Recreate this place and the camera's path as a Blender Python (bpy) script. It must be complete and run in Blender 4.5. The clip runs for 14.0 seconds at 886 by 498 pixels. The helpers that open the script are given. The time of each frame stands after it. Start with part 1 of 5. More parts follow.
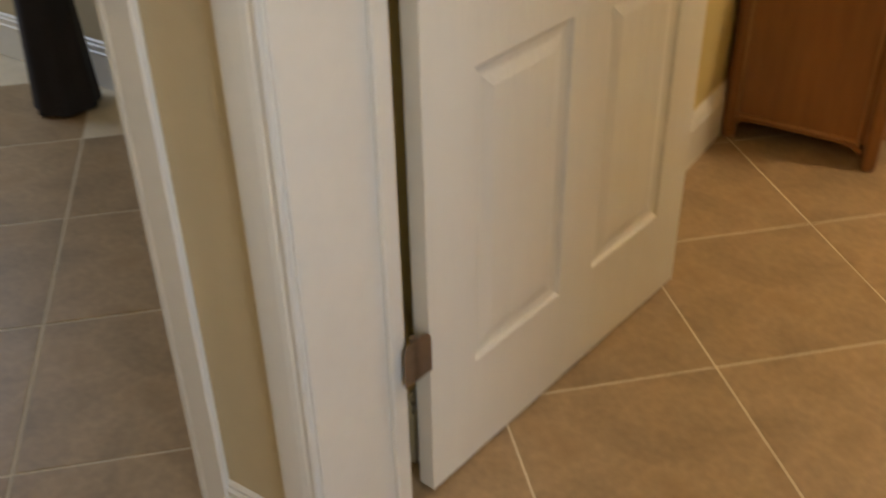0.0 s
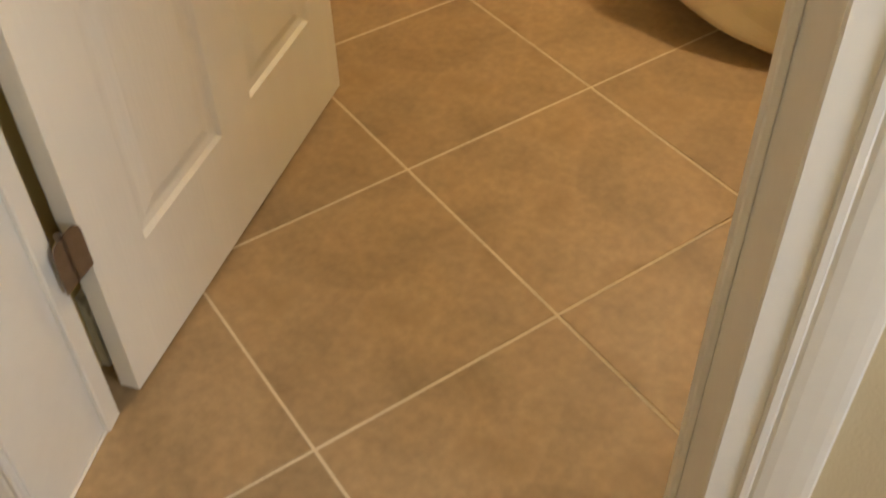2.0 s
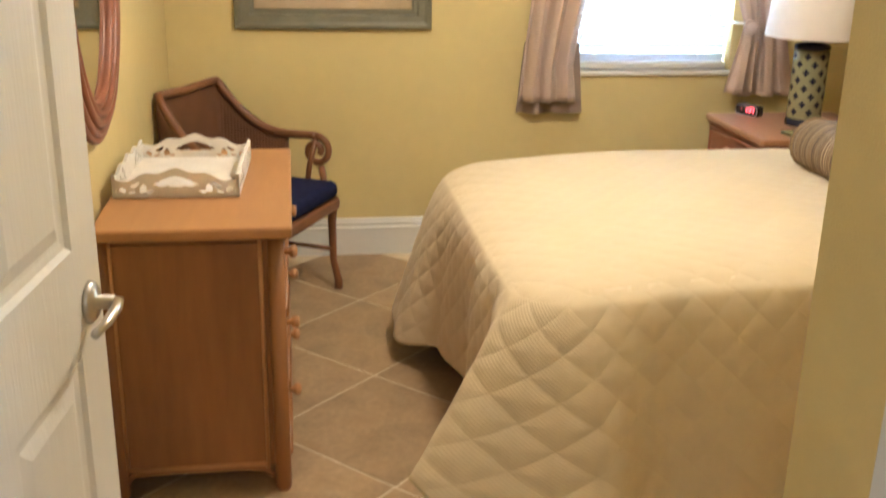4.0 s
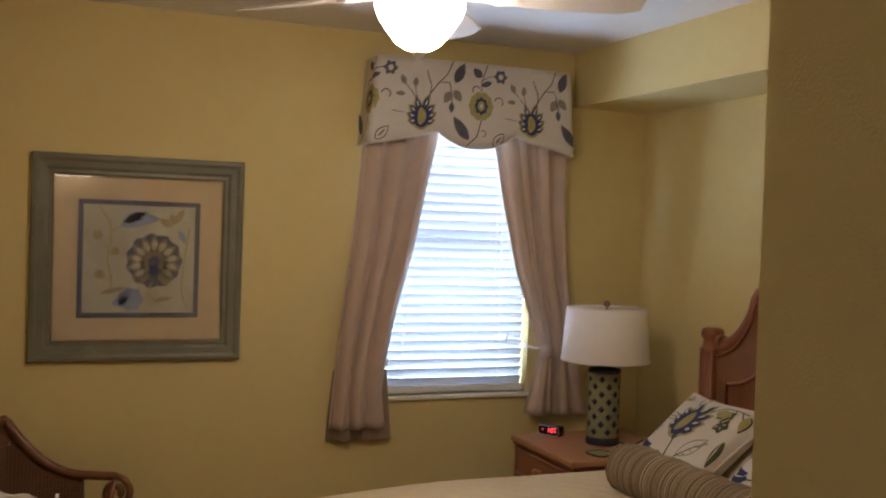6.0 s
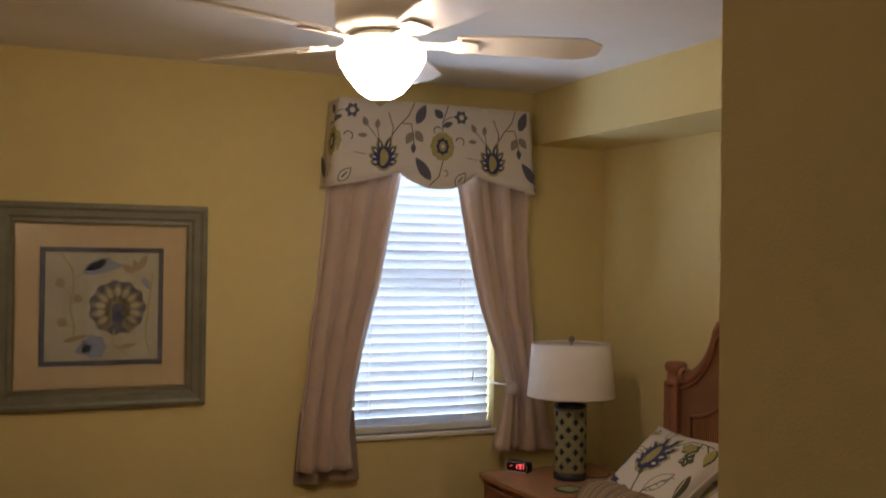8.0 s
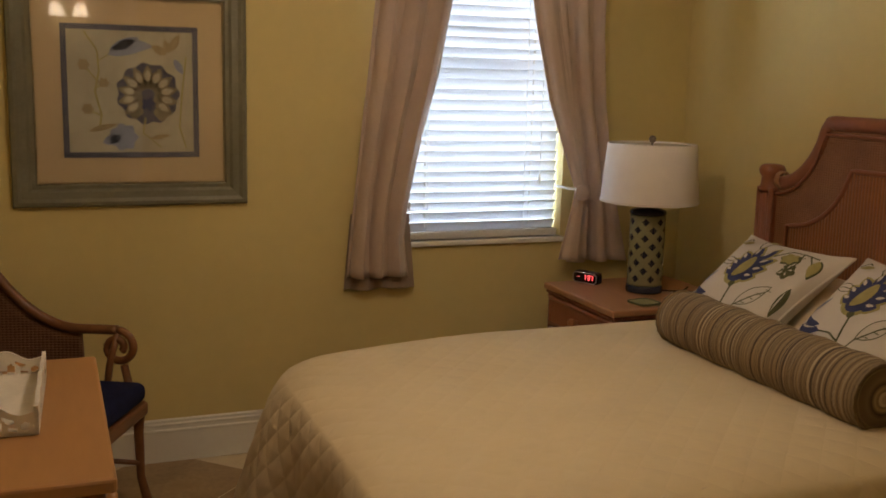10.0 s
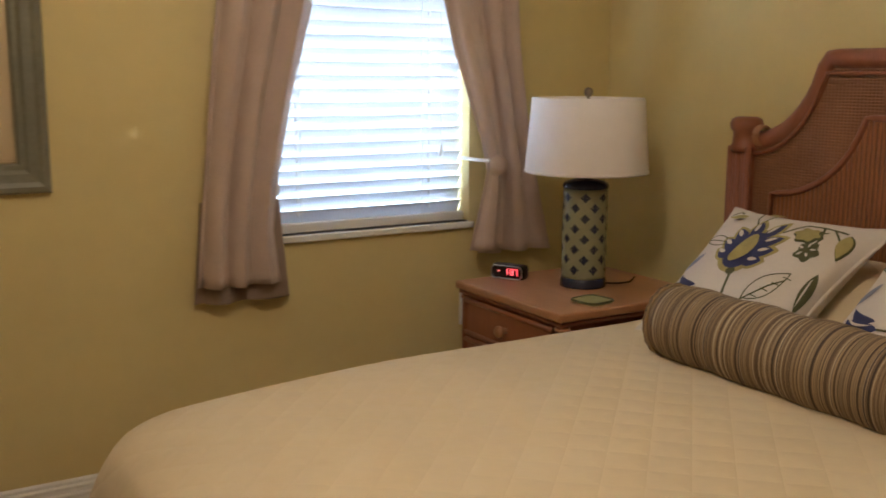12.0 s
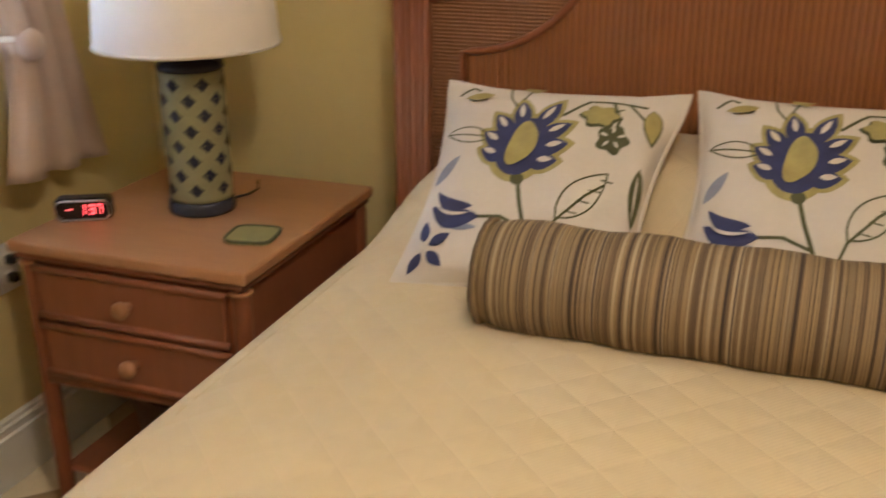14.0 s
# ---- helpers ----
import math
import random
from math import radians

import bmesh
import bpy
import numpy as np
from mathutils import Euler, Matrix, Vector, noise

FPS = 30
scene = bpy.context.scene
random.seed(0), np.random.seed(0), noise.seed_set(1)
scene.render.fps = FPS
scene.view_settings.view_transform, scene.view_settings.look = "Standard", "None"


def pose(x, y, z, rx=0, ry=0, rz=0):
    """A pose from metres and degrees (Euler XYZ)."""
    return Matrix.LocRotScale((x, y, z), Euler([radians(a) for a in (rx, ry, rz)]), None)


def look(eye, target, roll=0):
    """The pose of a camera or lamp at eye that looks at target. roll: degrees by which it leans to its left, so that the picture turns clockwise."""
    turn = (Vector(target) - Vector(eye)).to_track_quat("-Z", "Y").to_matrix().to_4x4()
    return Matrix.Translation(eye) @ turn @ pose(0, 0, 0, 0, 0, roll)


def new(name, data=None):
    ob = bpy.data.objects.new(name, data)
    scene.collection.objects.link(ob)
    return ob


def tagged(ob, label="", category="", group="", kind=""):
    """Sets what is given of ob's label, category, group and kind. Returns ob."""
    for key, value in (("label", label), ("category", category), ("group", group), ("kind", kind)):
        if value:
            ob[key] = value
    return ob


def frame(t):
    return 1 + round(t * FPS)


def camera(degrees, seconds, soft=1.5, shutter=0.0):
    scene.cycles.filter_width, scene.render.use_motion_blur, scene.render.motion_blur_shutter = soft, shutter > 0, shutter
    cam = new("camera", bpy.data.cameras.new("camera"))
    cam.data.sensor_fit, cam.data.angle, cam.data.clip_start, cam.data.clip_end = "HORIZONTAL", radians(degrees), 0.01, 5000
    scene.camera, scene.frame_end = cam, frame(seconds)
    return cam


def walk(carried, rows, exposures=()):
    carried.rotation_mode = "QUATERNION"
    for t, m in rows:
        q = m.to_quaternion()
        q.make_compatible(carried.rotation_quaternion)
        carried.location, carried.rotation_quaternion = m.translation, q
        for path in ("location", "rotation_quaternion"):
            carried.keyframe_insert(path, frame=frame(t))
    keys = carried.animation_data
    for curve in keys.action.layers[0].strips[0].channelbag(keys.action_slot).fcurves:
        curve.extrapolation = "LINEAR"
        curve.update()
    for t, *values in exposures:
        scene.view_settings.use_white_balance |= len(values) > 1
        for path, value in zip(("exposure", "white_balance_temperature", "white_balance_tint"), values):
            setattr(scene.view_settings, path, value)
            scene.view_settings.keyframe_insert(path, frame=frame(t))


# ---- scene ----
# camera and walk: seconds, eye, heading to the left of +y, pitch, roll
cam = camera(47.7, 14.0, soft=1.7, shutter=0.35)
PATH = [
    (0, (0.409, -0.939, 1.440), 34.15, -33.55, -1.26),
    (0.5, (0.377, -0.927, 1.340), 24.28, -37.88, -0.27),
    (1, (0.402, -0.946, 1.307), 18.58, -42.77, -1.69),
    (1.5, (0.386, -0.896, 1.319), 14.62, -45.85, -1.56),
    (2, (0.354, -0.754, 1.335), 12.04, -44.67, -1.79),
    (2.5, (0.306, -0.717, 1.375), 6.89, -37.92, -1.31),
    (3, (0.176, -0.642, 1.434), -1.20, -32.53, -1.27),
    (3.5, (0.089, -0.573, 1.446), -6.93, -25.62, 0.19),
    (4, (0.059, -0.530, 1.476), -8.74, -18.55, 1.12),
    (4.2, (0.060, -0.504, 1.476), -9.03, -15.80, 1.31),
    (6.3, (-0.169, -0.424, 1.606), -24.15, 0.27, 1.69),
    (6.5, (-0.174, -0.435, 1.622), -25.10, 1.21, 1.52),
    (7, (-0.189, -0.464, 1.636), -25.81, 2.82, 1.16),
    (7.5, (-0.176, -0.470, 1.629), -24.97, 2.81, 0.83),
    (8, (-0.166, -0.447, 1.615), -24.21, 0.65, 0.71),
    (8.5, (-0.169, -0.418, 1.582), -23.64, -2.80, 0.78),
    (9, (-0.117, -0.325, 1.527), -22.18, -5.57, 0.93),
    (9.2, (-0.076, -0.287, 1.523), -21.20, -6.73, 1.04),
    (11.3, (-0.020, 0.524, 1.373), -24.11, -11.29, 0.85),
    (11.5, (0.056, 0.604, 1.352), -25.04, -10.68, 0.70),
    (12, (0.158, 0.896, 1.327), -31.19, -9.92, 0.32),
    (12.5, (0.134, 1.216, 1.401), -40.59, -12.33, -0.52),
    (13, (0.218, 1.543, 1.347), -48.07, -16.15, -0.88),
    (13.5, (0.317, 1.837, 1.301), -55.00, -19.26, -0.13),
    (14, (0.366, 2.116, 1.377), -69.72, -21.03, -0.21),
]


def gaze(eye, yaw, pitch, roll):
    a, b = radians(yaw), radians(pitch)
    way = Vector((-math.sin(a) * math.cos(b), math.cos(a) * math.cos(b), math.sin(b)))
    return look(eye, Vector(eye) + way, roll)


walk(cam, [(t, gaze(e, y, p, r)) for t, e, y, p, r in PATH],
     exposures=[(0.0, 0.92, 7000, 10), (0.6, 1.15, 7100, 10), (1.5, 1.28, 7600, 10), (2.5, 1.12, 7500, 9), (3.2, 1.46, 6200, 8), (4.2, 1.56, 5400, 9), (6.3, -0.28, 5900, 16), (8.0, -0.43, 6200, 17), (9.2, -0.62, 7000, 17), (11.3, 0.3, 6300, 13), (12.5, 0.14, 5800, 14), (13.0, 0.22, 5900, 14), (13.5, 0.54, 6000, 13), (14.0, 0.8, 6000, 12)])

# ---- world and lights ----
world = bpy.data.worlds.new("daylight")
scene.world = world
world.use_nodes = True
wn = world.node_tree
sky = wn.nodes.new("ShaderNodeTexSky")
sky.sky_type, sky.sun_disc = "NISHITA", False
sky.sun_elevation, sky.sun_rotation = radians(40), radians(120)
wn.links.new(sky.outputs[0], wn.nodes["Background"].inputs[0])
wn.nodes["Background"].inputs[1].default_value = 0.1


def sky_lamp(name, eye, target, sx, sy, watts, color):
    """Daylight in a window's opening."""
    lamp = bpy.data.lights.new(name, "AREA")
    lamp.shape, lamp.size, lamp.size_y, lamp.energy, lamp.color = "RECTANGLE", sx, sy, watts, color
    ob = new(name, lamp)
    ob.matrix_world = look(eye, target)
    return ob


sky_lamp("window_daylight", (1.61, 3.93, 1.47), (1.61, 2.0, 1.47), 0.72, 1.24, 78.0, (0.66, 0.83, 1.0))
sky_lamp("side_room_daylight", (-3.70, 0.5, 1.5), (-1.0, 0.3, 0.6), 0.85, 1.1, 9.0, (0.62, 0.75, 1.0))
# added fill: cool light for the left casing, kept off the closet wall
sky_lamp("hall_fill_daylight", (1.94, -1.2, 1.5), (-0.4, -0.9, 1.2), 1.0, 1.1, 11.0, (0.60, 0.74, 1.0))

# ---- materials ----


def mat(name, color, rough=0.6, metal=0.0, var=0.12, scale=6.0, bump=0.0, bscale=60.0, stretch=(1, 1, 1), fine=None, random_tone=0.0, spec=0.5, sheen=0.0):
    m = bpy.data.materials.new(name)
    m.use_nodes = True
    n, l = m.node_tree.nodes, m.node_tree.links
    b = n["Principled BSDF"]
    b.inputs["Roughness"].default_value, b.inputs["Metallic"].default_value = rough, metal
    b.inputs["Specular IOR Level"].default_value = spec
    if sheen:
        b.inputs["Sheen Weight"].default_value = sheen
    co = n.new("ShaderNodeTexCoord")
    mp = n.new("ShaderNodeMapping")
    mp.inputs["Scale"].default_value = stretch
    l.new(co.outputs["Object"], mp.inputs[0])
    n1 = n.new("ShaderNodeTexNoise")
    n1.inputs["Scale"].default_value, n1.inputs["Detail"].default_value = scale, 6.0
    n2 = n.new("ShaderNodeTexNoise")
    n2.inputs["Scale"].default_value, n2.inputs["Detail"].default_value = scale * 9.0, 3.0
    l.new(mp.outputs[0], n1.inputs["Vector"])
    l.new(mp.outputs[0], n2.inputs["Vector"])
    add = n.new("ShaderNodeMath")
    add.operation = "MULTIPLY_ADD"
    add.inputs[1].default_value = 0.45
    l.new(n2.outputs["Fac"], add.inputs[0])
    l.new(n1.outputs["Fac"], add.inputs[2])
    ramp = n.new("ShaderNodeMapRange")
    ramp.inputs["From Min"].default_value, ramp.inputs["From Max"].default_value = 0.42, 1.02
    ramp.inputs["To Min"].default_value, ramp.inputs["To Max"].default_value = 1.0 - var, 1.0 + var
    l.new(add.outputs[0], ramp.inputs["Value"])
    value = ramp.outputs[0]
    if random_tone:
        oi = n.new("ShaderNodeObjectInfo")
        rr = n.new("ShaderNodeMapRange")
        rr.inputs["To Min"].default_value, rr.inputs["To Max"].default_value = 1 - random_tone, 1 + random_tone
        l.new(oi.outputs["Random"], rr.inputs["Value"])
        mu = n.new("ShaderNodeMath")
        mu.operation = "MULTIPLY"
        l.new(value, mu.inputs[0])
        l.new(rr.outputs[0], mu.inputs[1])
        value = mu.outputs[0]
    mix = n.new("ShaderNodeVectorMath")
    mix.operation = "SCALE"
    mix.inputs[0].default_value = color
    l.new(value, mix.inputs["Scale"])
    out = mix.outputs[0]
    if fine:
        mc = n.new("ShaderNodeMix")
        mc.data_type = "RGBA"
        mc.inputs["B"].default_value = (*fine, 1)
        mr = n.new("ShaderNodeMapRange")
        mr.inputs["From Min"].default_value, mr.inputs["From Max"].default_value = 0.56, 0.72
        l.new(n1.outputs["Fac"], mr.inputs["Value"])
        l.new(mr.outputs[0], mc.inputs["Factor"])
        l.new(out, mc.inputs["A"])
        out = mc.outputs["Result"]
    l.new(out, b.inputs["Base Color"])
    if bump:
        n3 = n.new("ShaderNodeTexNoise")
        n3.inputs["Scale"].default_value, n3.inputs["Detail"].default_value = bscale, 4.0
        l.new(mp.outputs[0], n3.inputs["Vector"])
        bp = n.new("ShaderNodeBump")
        bp.inputs["Strength"].default_value, bp.inputs["Distance"].default_value = bump, 0.004
        l.new(n3.outputs["Fac"], bp.inputs["Height"])
        l.new(bp.outputs[0], b.inputs["Normal"])
    return m


def glow(name, color, strength):
    m = bpy.data.materials.new(name)
    m.use_nodes = True
    b = m.node_tree.nodes["Principled BSDF"]
    b.inputs["Base Color"].default_value = (0.9, 0.88, 0.82, 1)
    b.inputs["Emission Color"].default_value = (*color, 1)
    b.inputs["Emission Strength"].default_value = strength
    return m


def waves(m, freq, axis, amount, distance, color=None, low=0.5):
    """Parallel ribs on a material: relief, and shade painted into the grooves where a colour is given."""
    n, l = m.node_tree.nodes, m.node_tree.links
    b = n["Principled BSDF"]
    co = n.new("ShaderNodeTexCoord")
    sep = n.new("ShaderNodeSeparateXYZ")
    l.new(co.outputs["Object"], sep.inputs[0])
    mu = n.new("ShaderNodeMath")
    mu.operation = "MULTIPLY"
    mu.inputs[1].default_value = freq * math.tau
    l.new(sep.outputs["XYZ".index(axis)], mu.inputs[0])
    si = n.new("ShaderNodeMath")
    si.operation = "SINE"
    l.new(mu.outputs[0], si.inputs[0])
    ab = n.new("ShaderNodeMath")
    ab.operation = "ABSOLUTE"
    l.new(si.outputs[0], ab.inputs[0])
    bp = n.new("ShaderNodeBump")
    bp.inputs["Strength"].default_value, bp.inputs["Distance"].default_value = amount, distance
    l.new(ab.outputs[0], bp.inputs["Height"])
    if b.inputs["Normal"].is_linked:
        l.new(b.inputs["Normal"].links[0].from_socket, bp.inputs["Normal"])
    l.new(bp.outputs[0], b.inputs["Normal"])
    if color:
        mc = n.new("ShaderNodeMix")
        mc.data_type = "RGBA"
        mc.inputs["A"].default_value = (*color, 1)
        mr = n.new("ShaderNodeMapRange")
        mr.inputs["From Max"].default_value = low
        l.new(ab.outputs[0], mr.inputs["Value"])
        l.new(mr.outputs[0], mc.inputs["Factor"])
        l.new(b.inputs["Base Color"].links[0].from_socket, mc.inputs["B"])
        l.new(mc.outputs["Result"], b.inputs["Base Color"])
    return m


WALL = mat("yellow_wall_paint", (0.69, 0.565, 0.255), 0.75, var=0.05, scale=2.0, bump=0.25, bscale=220)
HALLWALL = mat("beige_wall_paint", (0.60, 0.50, 0.32), 0.75, var=0.05, scale=2.0, bump=0.25, bscale=220)
CEIL = mat("ceiling_paint", (0.78, 0.74, 0.70), 0.85, var=0.04, scale=3.0, bump=0.5, bscale=150)
TRIM = mat("white_trim_paint", (0.80, 0.78, 0.72), 0.42, var=0.04, scale=4.0, bump=0.08, bscale=40)
DOORP = mat("white_door_paint", (0.80, 0.77, 0.69), 0.45, var=0.04, scale=3.0, bump=0.22, bscale=130, stretch=(1, 1, 0.12))
TILE = mat("tan_ceramic_tile", (0.37, 0.255, 0.14), 0.46, var=0.36, scale=5.5, bump=0.2, bscale=26, fine=(0.30, 0.195, 0.095), random_tone=0.08)
GROUT = mat("cream_grout", (0.70, 0.60, 0.43), 0.9, var=0.12, scale=12.0, bump=0.3, bscale=300)
METAL = mat("satin_nickel", (0.62, 0.58, 0.52), 0.28, 1.0, var=0.06, scale=20)
HINGEM = mat("dark_nickel_hinge", (0.27, 0.225, 0.19), 0.42, 0.85, var=0.15, scale=40)
DARK = mat("shadow_gap", (0.03, 0.026, 0.02), 0.9, var=0.1)
# dresser wood in two tones: shade on the body is put into this darker one
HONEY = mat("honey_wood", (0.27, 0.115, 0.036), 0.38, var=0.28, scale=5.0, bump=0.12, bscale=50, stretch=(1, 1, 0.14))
HONEYLIT = mat("honey_wood_lit", (0.42, 0.21, 0.080), 0.36, var=0.16, scale=5.0, bump=0.1, bscale=50, stretch=(1, 0.14, 1))
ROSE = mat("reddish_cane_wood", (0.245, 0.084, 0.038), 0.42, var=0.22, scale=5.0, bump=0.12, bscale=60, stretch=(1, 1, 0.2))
# paler copy: light on the tabletop put into the colour; also pale knobs and bands
ROSET = mat("reddish_cane_wood_pale_lit", (0.40, 0.195, 0.090), 0.4, var=0.14, scale=6.0, bump=0.1, bscale=60, stretch=(1, 0.2, 1))
# reeds and weaves: the dark second colour is painted shade between strands
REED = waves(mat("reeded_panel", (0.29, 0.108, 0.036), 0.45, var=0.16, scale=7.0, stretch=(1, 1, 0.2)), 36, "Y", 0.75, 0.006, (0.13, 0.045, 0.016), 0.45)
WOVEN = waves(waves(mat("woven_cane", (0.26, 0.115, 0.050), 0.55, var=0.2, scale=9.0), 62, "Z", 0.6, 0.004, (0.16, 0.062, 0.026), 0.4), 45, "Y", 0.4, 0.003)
WICKER = waves(waves(mat("dark_wicker", (0.18, 0.078, 0.034), 0.55, var=0.2, scale=9.0), 55, "Z", 0.6, 0.004, (0.075, 0.028, 0.013), 0.4), 40, "X", 0.4, 0.003)
CHAIRW = mat("brown_chair_wood", (0.21, 0.088, 0.036), 0.36, var=0.25, scale=8.0)
NAVY = mat("navy_fabric", (0.016, 0.020, 0.065), 0.95, var=0.2, scale=30, bump=0.4, bscale=500, spec=0.15)
LINEN = mat("beige_linen", (0.56, 0.43, 0.35), 0.85, var=0.07, scale=12, bump=0.35, bscale=500, sheen=0.2)
LINING = mat("taupe_lining", (0.30, 0.22, 0.17), 0.9, var=0.07, scale=12, bump=0.3, bscale=500)
PRINTF = mat("white_print_fabric", (0.64, 0.585, 0.53), 0.85, var=0.05, scale=10, bump=0.35, bscale=520)
BLUE = mat("navy_print", (0.035, 0.042, 0.13), 0.8, var=0.2, scale=40, bump=0.3, bscale=500)
GREYB = mat("grey_blue_print", (0.24, 0.26, 0.34), 0.8, var=0.15, scale=40, bump=0.3, bscale=500)
OLIVE = mat("olive_print", (0.36, 0.31, 0.12), 0.8, var=0.2, scale=40, bump=0.3, bscale=500)
GREEN = mat("dark_green_print", (0.085, 0.09, 0.04), 0.8, var=0.2, scale=40, bump=0.3, bscale=500)
SLATE = mat("slate_print", (0.10, 0.10, 0.135), 0.8, var=0.2, scale=40, bump=0.3, bscale=500)
SHADE = mat("white_lamp_shade", (0.82, 0.76, 0.72), 0.8, var=0.03, scale=20, bump=0.25, bscale=600)
CELADON = mat("sage_ceramic", (0.27, 0.26, 0.15), 0.22, var=0.15, scale=14)
CERBLUE = mat("blue_black_ceramic", (0.025, 0.028, 0.05), 0.25, var=0.2, scale=14)
BLACKP = mat("black_plastic", (0.012, 0.012, 0.015), 0.25, var=0.1)
REDLED = glow("red_led", (1.0, 0.03, 0.05), 2.5)
WHITEP = mat("white_plastic", (0.76, 0.74, 0.70), 0.35, var=0.03)
FRAMEG = mat("grey_green_frame", (0.17, 0.165, 0.115), 0.42, var=0.2, scale=9, bump=0.2, bscale=40)
GOLD = mat("dull_gold_bead", (0.33, 0.25, 0.13), 0.4, 0.4, var=0.15, scale=20)
MATB = mat("cream_mat_board", (0.54, 0.40, 0.225), 0.9, var=0.03, scale=10)
ARTP = mat("art_paper", (0.44, 0.39, 0.28), 0.9, var=0.22, scale=6, fine=(0.36, 0.33, 0.24))
FANW = mat("white_fan_enamel", (0.76, 0.70, 0.63), 0.4, var=0.03)
TRAYW = mat("white_washed_wood", (0.72, 0.68, 0.62), 0.6, var=0.12, scale=14, bump=0.25, bscale=60)
DARKCL = mat("black_cloth", (0.018, 0.016, 0.02), 0.8, var=0.2, scale=10, bump=0.2, bscale=80)
BASKET = waves(mat("dark_basket", (0.10, 0.045, 0.028), 0.6, var=0.25, scale=12), 40, "Z", 0.8, 0.006, (0.03, 0.014, 0.01), 0.5)
BOWL = glow("lit_frosted_glass", (1.0, 0.79, 0.54), 64.0)
BULB = glow("lit_vanity_shade", (1.0, 0.82, 0.58), 14.0)
ARTBROWN = mat("umber_print", (0.25, 0.20, 0.125), 0.85, var=0.3, scale=30)
ARTCREAM = mat("straw_print", (0.46, 0.40, 0.27), 0.85, var=0.2, scale=30)
CORK = mat("sage_coaster", (0.30, 0.29, 0.13), 0.7, var=0.1, scale=30)


def quilt_material():
    m = mat("cream_quilted_cotton", (0.62, 0.51, 0.33), 0.85, var=0.05, scale=5.0, sheen=0.15)
    n, l = m.node_tree.nodes, m.node_tree.links
    b = n["Principled BSDF"]
    uv = n.new("ShaderNodeUVMap")
    uv.uv_map = "cloth"
    sep = n.new("ShaderNodeSeparateXYZ")
    l.new(uv.outputs[0], sep.inputs[0])

    def op(kind, a, c=None):
        o = n.new("ShaderNodeMath")
        o.operation = kind
        for k, v in enumerate((a, c)):
            if v is None:
                continue
            if isinstance(v, float):
                o.inputs[k].default_value = v
            else:
                l.new(v, o.inputs[k])
        return o.outputs[0]

    s, d = op("ADD", sep.outputs[0], sep.outputs[1]), op("SUBTRACT", sep.outputs[0], sep.outputs[1])
    k = math.pi / 0.1
    a1 = op("ABSOLUTE", op("SINE", op("MULTIPLY", s, k)))
    a2 = op("ABSOLUTE", op("SINE", op("MULTIPLY", d, k)))
    h = op("POWER", op("MINIMUM", a1, a2), 0.7)
    rib = op("SINE", op("MULTIPLY", s, math.tau / 0.0085))
    h2 = op("MULTIPLY", rib, 0.06)
    tot = op("ADD", h, h2)
    bp = n.new("ShaderNodeBump")
    bp.inputs["Strength"].default_value, bp.inputs["Distance"].default_value = 0.33, 0.007
    l.new(tot, bp.inputs["Height"])
    l.new(bp.outputs[0], b.inputs["Normal"])
    return m


def stripe_material(name, freq, colors, axis="Y"):
    m = mat(name, (0.4, 0.35, 0.25), 0.85, var=0.1, scale=30, bump=0.0)
    n, l = m.node_tree.nodes, m.node_tree.links
    b = n["Principled BSDF"]
    co = n.new("ShaderNodeTexCoord")
    sep = n.new("ShaderNodeSeparateXYZ")
    l.new(co.outputs["Object"], sep.inputs[0])
    no = n.new("ShaderNodeTexNoise")
    no.noise_dimensions = "1D"
    no.inputs["Scale"].default_value, no.inputs["Detail"].default_value = freq, 2.0
    l.new(sep.outputs["XYZ".index(axis)], no.inputs["W"])
    cr = n.new("ShaderNodeValToRGB")
    cr.color_ramp.interpolation = "LINEAR"
    els = cr.color_ramp.elements
    while len(els) < len(colors):
        els.new(0.5)
    for e, (p, c) in zip(els, colors):
        e.position, e.color = p, (*c, 1)
    l.new(no.outputs["Fac"], cr.inputs[0])
    l.new(cr.outputs[0], b.inputs["Base Color"])
    bp = n.new("ShaderNodeBump")
    bp.inputs["Strength"].default_value, bp.inputs["Distance"].default_value = 0.5, 0.003
    l.new(no.outputs["Fac"], bp.inputs["Height"])
    l.new(bp.outputs[0], b.inputs["Normal"])
    return m


QUILT = quilt_material()
STRIPE = stripe_material("striped_bolster_fabric", 95, [(0.30, (0.045, 0.03, 0.025)), (0.40, (0.19, 0.13, 0.075)), (0.46, (0.06, 0.04, 0.03)), (0.51, (0.33, 0.24, 0.13)), (0.57, (0.15, 0.105, 0.065)), (0.65, (0.46, 0.37, 0.24)), (0.72, (0.09, 0.065, 0.05))])


def slat_material():
    m = mat("white_blind_slat", (0.70, 0.71, 0.73), 0.5, var=0.02)
    n, l = m.node_tree.nodes, m.node_tree.links
    b = n["Principled BSDF"]
    tr = n.new("ShaderNodeBsdfTranslucent")
    tr.inputs[0].default_value = (0.82, 0.88, 0.95, 1)
    mx = n.new("ShaderNodeMixShader")
    mx.inputs[0].default_value = 0.08
    l.new(b.outputs[0], mx.inputs[1])
    l.new(tr.outputs[0], mx.inputs[2])
    l.new(mx.outputs[0], n["Material Output"].inputs[0])
    return m


SLAT = slat_material()


def glass_material(name, rough=0.02):
    m = bpy.data.materials.new(name)
    m.use_nodes = True
    b = m.node_tree.nodes["Principled BSDF"]
    b.inputs["Transmission Weight"].default_value, b.inputs["Roughness"].default_value, b.inputs["IOR"].default_value = 1.0, rough, 1.45
    return m


GLASS = glass_material("picture_glass")
